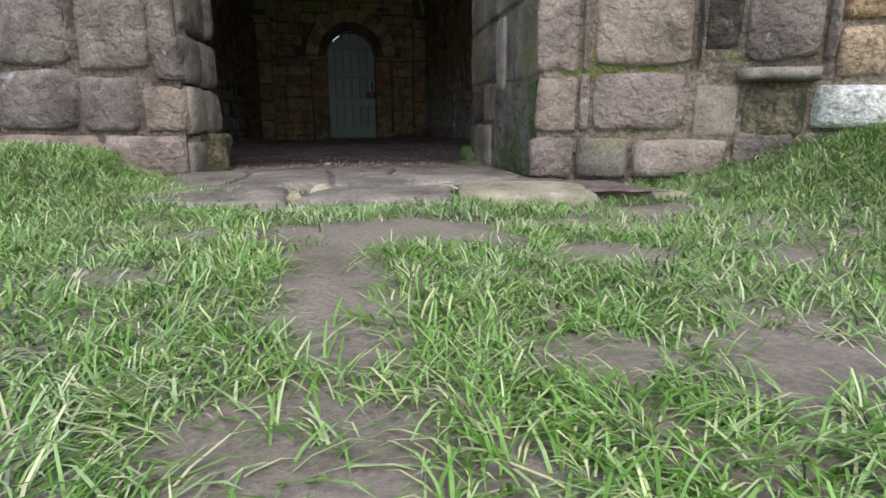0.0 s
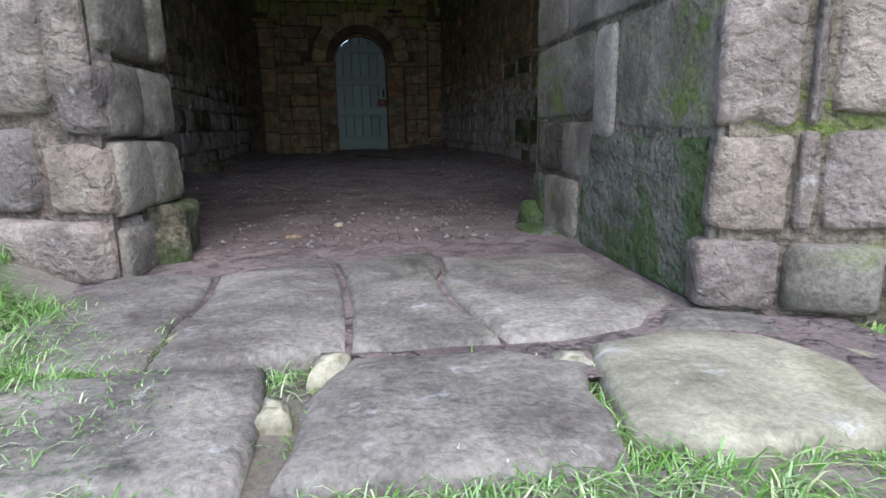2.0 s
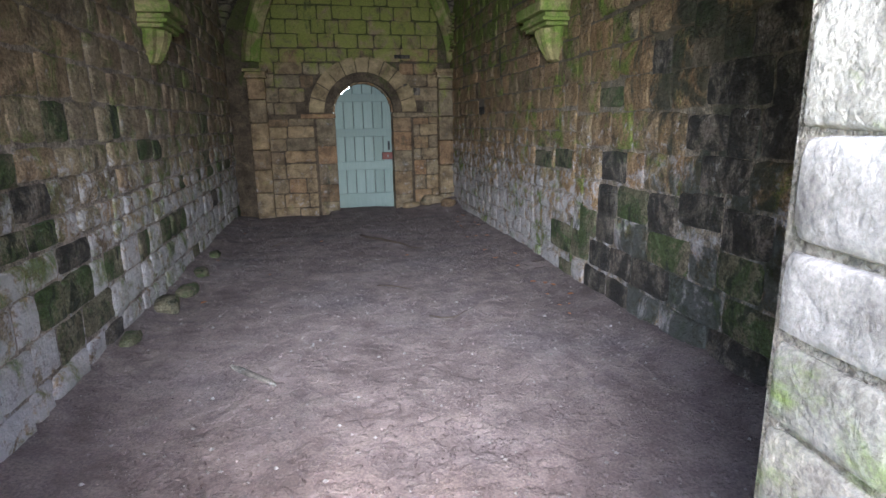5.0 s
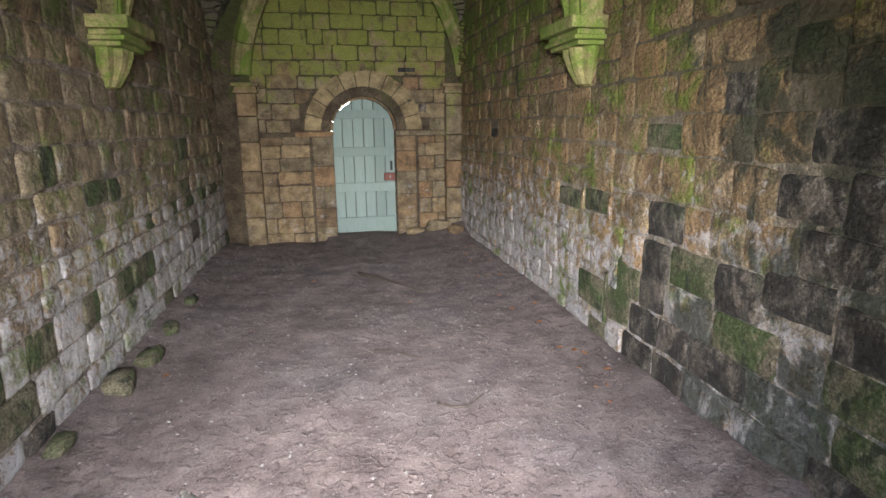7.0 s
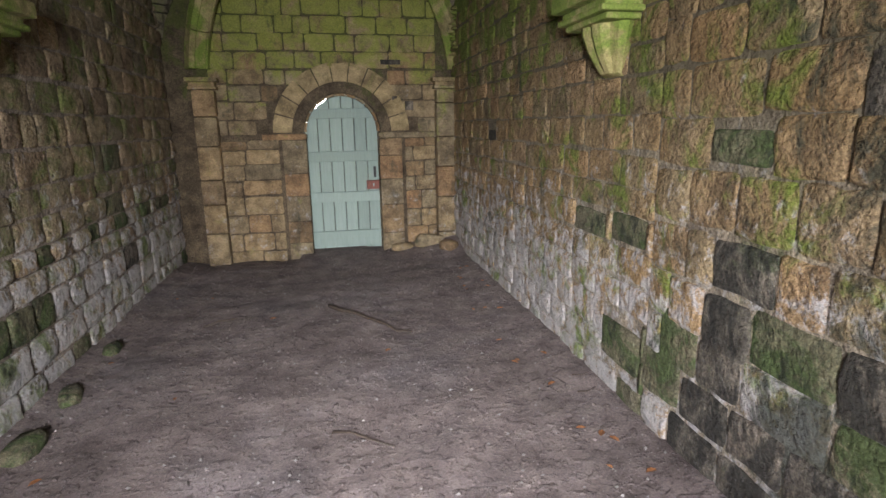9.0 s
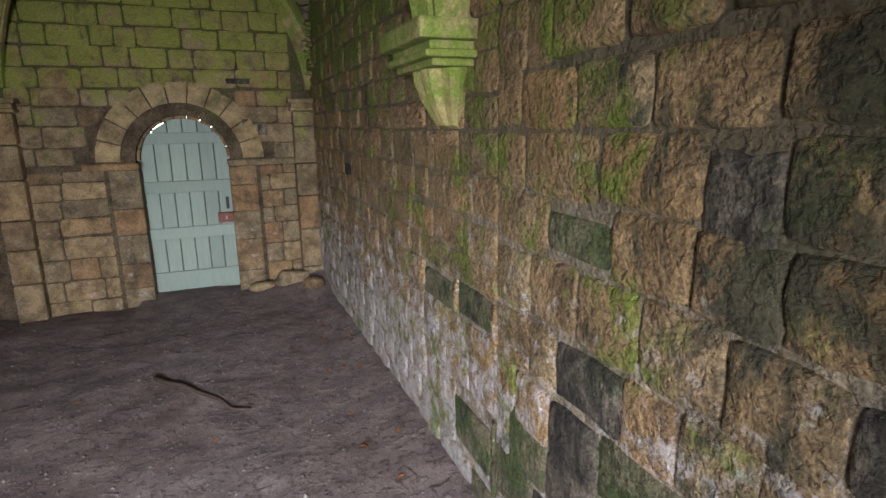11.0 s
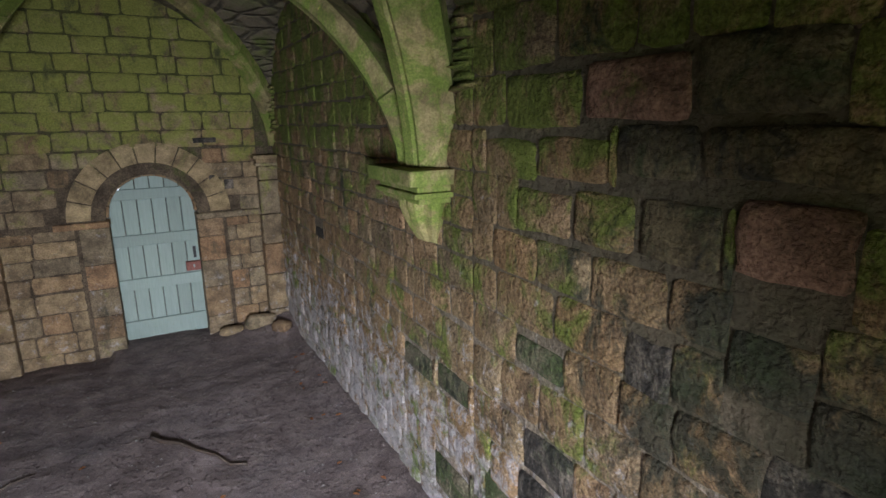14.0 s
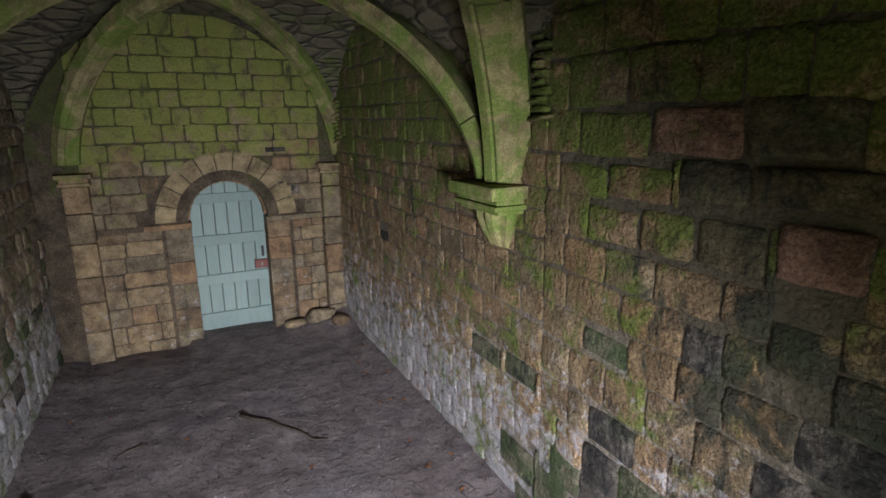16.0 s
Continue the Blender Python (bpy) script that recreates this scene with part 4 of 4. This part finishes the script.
G, K, N, R, D = STONE_GREEN, STONE_BLACK, STONE_INNER, STONE_RED, STONE_DAMP
EAST_OWN = [
    (5.36, 5.72, 1.52, 1.67, G, 0.02), (3.98, 4.43, 0.98, 1.15, G, 0.02), (4.50, 4.90, 1.00, 1.18, G, 0.02), (5.40, 5.70, 0.67, 0.94, K, 0.025),
    (5.44, 5.81, 0.96, 1.20, K, 0.02), (4.44, 4.90, 0.23, 0.50, G, 0.025), (4.92, 5.27, 0.24, 0.50, G, 0.025), (5.08, 5.38, 0.46, 0.76, G, 0.02),
    # the two thinnest stones below are black to paint the dark of wall holes
    (5.40, 5.51, 1.86, 1.95, K, 0.006), (6.13, 6.46, 0.68, 0.95, K, 0.03), (6.07, 6.28, 1.68, 1.92, K, 0.02), (1.76, 2.04, 1.46, 1.64, K, 0.004),
    (6.10, 6.43, 2.22, 2.44, D, 0.03), (6.47, 6.80, 2.24, 2.48, R, 0.035), (6.28, 6.72, 2.71, 2.95, D, 0.035), (5.14, 5.60, 2.93, 3.21, N, 0.035), (5.61, 6.03, 2.94, 3.20, N, 0.035),
    (4.81, 5.24, 2.66, 2.91, N, 0.03), (5.25, 5.77, 2.67, 2.90, N, 0.03), (5.79, 6.27, 2.70, 2.92, R, 0.03), (6.33, 6.85, 2.52, 2.69, D, 0.03), (5.97, 6.32, 2.50, 2.69, D, 0.03), (5.50, 5.94, 2.46, 2.64, N, 0.025),
    (4.76, 5.07, 2.40, 2.60, N, 0.025), (5.08, 5.49, 2.43, 2.62, N, 0.025), (5.36, 5.73, 2.20, 2.40, N, 0.03), (5.75, 6.08, 2.21, 2.43, N, 0.03), (4.80, 5.34, 2.17, 2.36, N, 0.025),
    (6.45, 6.86, 0.79, 1.00, K, 0.02), (6.48, 6.84, 1.24, 1.45, K, 0.025), (6.64, 7.04, 1.02, 1.22, K, 0.02), (6.48, 6.75, 1.86, 2.08, N, 0.03),
]
EAST_FAR, EAST_NEAR = [o for o in EAST_OWN if o[1] < 4.95], [(a - 4.95, b - 4.95, *rest) for a, b, *rest in EAST_OWN if b >= 4.95 and a >= 4.9]


def pick_west(x, y, z, r):
    k = r.random()
    return STONE_GREEN if k < 0.13 and z < 1.5 else (STONE_BLACK if k > 0.98 else STONE_LEFT)


def in_hole(x, y, z, half):
    return abs(y - 10.77) < half + 0.02 and abs(z - 1.55) < 0.12


lay(wall_east, (EAST, 12.6), (EAST, 7.65), courses(-0.02, 4.15, 0.15, 0.235, 11), (0.2, 0.46), pick_east, (0.010, 0.024), 0.009, None, 21, EAST_FAR)
lay(wall_east, (EAST, 7.65), (EAST, 3.95), [-0.02, 0.23, 0.46, 0.70, 0.95, 1.21, 1.48, 1.72, 1.96, 2.18, 2.45, 2.68, 2.93, 3.2, 3.46, 3.7, 4.1], (0.24, 0.5), pick_east, (0.012, 0.028), 0.005, None, 29, EAST_NEAR)
lay(wall_west, (WEST, 3.95), (WEST, 12.6), courses(-0.02, 4.15, 0.15, 0.27, 12), (0.18, 0.46), pick_west, (0.014, 0.036), 0.015, None, 22)


def by_door(x, y, z, half):
    return math.hypot(x - DOOR_X, z - DOOR_SPRING) < DOOR_W / 2 + 0.40


# flat black plates on the end wall paint the dark inside its holes
for hx, hz, hw, hh in ((0.95, 1.95, 0.11, 0.12), (0.76, 1.97, 0.07, 0.2), (0.72, 2.5, 0.26, 0.06)):
    bm = bmesh.new()
    box(bm, -hw / 2, hw / 2, -0.012, 0.0, -hh / 2, hh / 2)
    socket = part("socket", bm, STONE_BLACK, wall_end)
    socket.location = (hx, END - 0.022, hz)
END_LOW, END_HIGH = courses(-0.12, DOOR_SPRING - 0.085, 0.18, 0.27, 13), courses(DOOR_SPRING - 0.012, 4.15, 0.17, 0.26, 18)
any_end = lambda x, y, z, r: STONE_END
lay(wall_end, (WEST + 0.55, END), (DOOR_X - DOOR_W / 2 - 0.335, END), END_LOW, (0.2, 0.46), any_end, (0.014, 0.034), 0.009, None, 23)
lay(wall_end, (DOOR_X + DOOR_W / 2 + 0.335, END), (EAST - 0.24, END), END_LOW, (0.2, 0.46), any_end, (0.014, 0.034), 0.009, None, 33)
lay(wall_end, (WEST + 0.5, END), (EAST - 0.22, END), END_HIGH, (0.2, 0.5), any_end, (0.014, 0.034), 0.009, by_door, 43)


J, P, M, L, O, W = STONE_JAMB, STONE_FRONT, MOSS, STONE_LIME, STONE_ORANGE, STONE_WHITE
FRONT_EAST_OWN = [
    (-0.03, 0.115, 0.43, 0.68, P, 0.02), (-0.03, 0.115, 0.23, 0.425, P, 0.02), (-0.05, 0.11, 0.08, 0.225, P, 0.03), (0.155, 0.475, 0.45, 0.68, P, 0.03), (0.155, 0.46, 0.24, 0.435, P, 0.03),
    (0.50, 0.61, 0.49, 0.70, K, 0.012), (0.62, 0.84, 0.455, 0.70, P, 0.035), (0.60, 0.85, 0.39, 0.44, L, 0.07), (0.63, 0.82, 0.22, 0.38, G, 0.03),
    (0.48, 0.62, 0.22, 0.39, J, 0.012), (0.83, 1.08, 0.24, 0.385, W, 0.06), (0.88, 1.06, 0.57, 0.72, O, 0.03), (0.88, 1.02, 0.40, 0.555, O, 0.025), (0.11, 0.29, 0.08, 0.225, J, 0.04), (0.295, 0.60, 0.08, 0.22, P, 0.05),
]
FRONT_WEST_OWN = [
    (1.36, 1.72, 0.51, 0.78, P, 0.05), (1.33, 1.72, 0.25, 0.495, P, 0.045), (1.28, 1.82, 0.03, 0.24, P, 0.05), (1.75, 2.08, 0.48, 0.76, P, 0.04), (1.735, 2.0, 0.245, 0.47, P, 0.045),
    (1.83, 2.18, 0.06, 0.235, P, 0.06), (2.02, 2.20, 0.24, 0.42, P, 0.03), (2.09, 2.2, 0.43, 0.6, P, 0.03),
]
JAMB_OWN = [
    (0.0, 0.12, 0.04, 0.26, M, 0.021), (0.10, 0.36, 0.06, 0.27, J, 0.018), (0.02, 0.24, 0.28, 0.455, K, 0.012), (0.24, 0.46, 0.28, 0.455, J, 0.012), (0.0, 0.44, 0.465, 0.715, J, 0.013), (0.455, 0.56, 0.40, 0.715, L, 0.017),
    (0.57, 0.95, 0.43, 0.715, J, 0.012), (0.37, 0.93, 0.06, 0.42, M, 0.012), (0.0, 0.25, 0.725, 0.905, J, 0.012), (0.255, 0.95, 0.725, 0.92, L, 0.013), (0.0, 0.20, 0.915, 1.06, J, 0.013), (0.21, 0.6, 0.93, 1.21, L, 0.013), (0.0, 0.2, 1.07, 1.215, L, 0.012), (0.0, 0.4, 1.225, 1.40, L, 0.013),
]
lay(wall_front_east, (0.07, front_y(0.07)), (3.2, front_y(3.2)), [0.06, 0.235, 0.44, 0.70, 0.98, 1.25, 1.5, 1.78, 2.05, 2.3], (0.24, 0.46), lambda x, y, z, r: P, (0.02, 0.04), 0.014, None, 24, FRONT_EAST_OWN)
lay(wall_front_west, (-3.2, front_y(-3.2)), (-1.20, front_y(-1.20)), [0.02, 0.24, 0.5, 0.77, 1.02, 1.28, 1.55, 1.8, 2.05, 2.3], (0.22, 0.42), lambda x, y, z, r: P, (0.03, 0.05), 0.014, None, 25, FRONT_WEST_OWN)
lay(wall_front_east, (JAMB_X, JAMB_Y - 0.01), (0.07, front_y(0.07) + 0.01), [0.03, 0.275, 0.46, 0.72, 0.91, 1.065, 1.22, 1.41, 1.6, 1.8, 2.0, 2.2], (0.26, 0.5), lambda x, y, z, r: J, (0.010, 0.015), 0.007, None, 26, [(a * 1.22, b * 1.22, *rest) for a, b, *rest in JAMB_OWN])
lay(wall_front_west, (-1.20, front_y(-1.20) + 0.01), (MOUTH_W, 3.62), [0.06, 0.22, 0.42, 0.62, 0.86, 1.08, 1.3, 1.55, 1.8, 2.0, 2.2], (0.2, 0.34), lambda x, y, z, r: J, (0.03, 0.045), 0.01, None, 27, [(0.2, 0.44, 0.06, 0.24, G, 0.08)])

# thin packing stones where the vault meets the wall beside the ribs
slips = random.Random(77)
for y0, z0, z1, n in ((7.72, 2.85, 3.75, 17), (12.36, 2.55, 3.15, 10)):
    for i in range(n):
        h = (z1 - z0) / n
        w = slips.uniform(0.10, 0.24)
        set_stone(wall_east, STONE_INNER, (EAST, y0 + slips.uniform(-0.04, 0.04), z0 + h * (i + 0.5)), -90, w, h * slips.uniform(0.6, 0.95), slips.uniform(0.05, 0.09), slips.uniform(-6, 6))
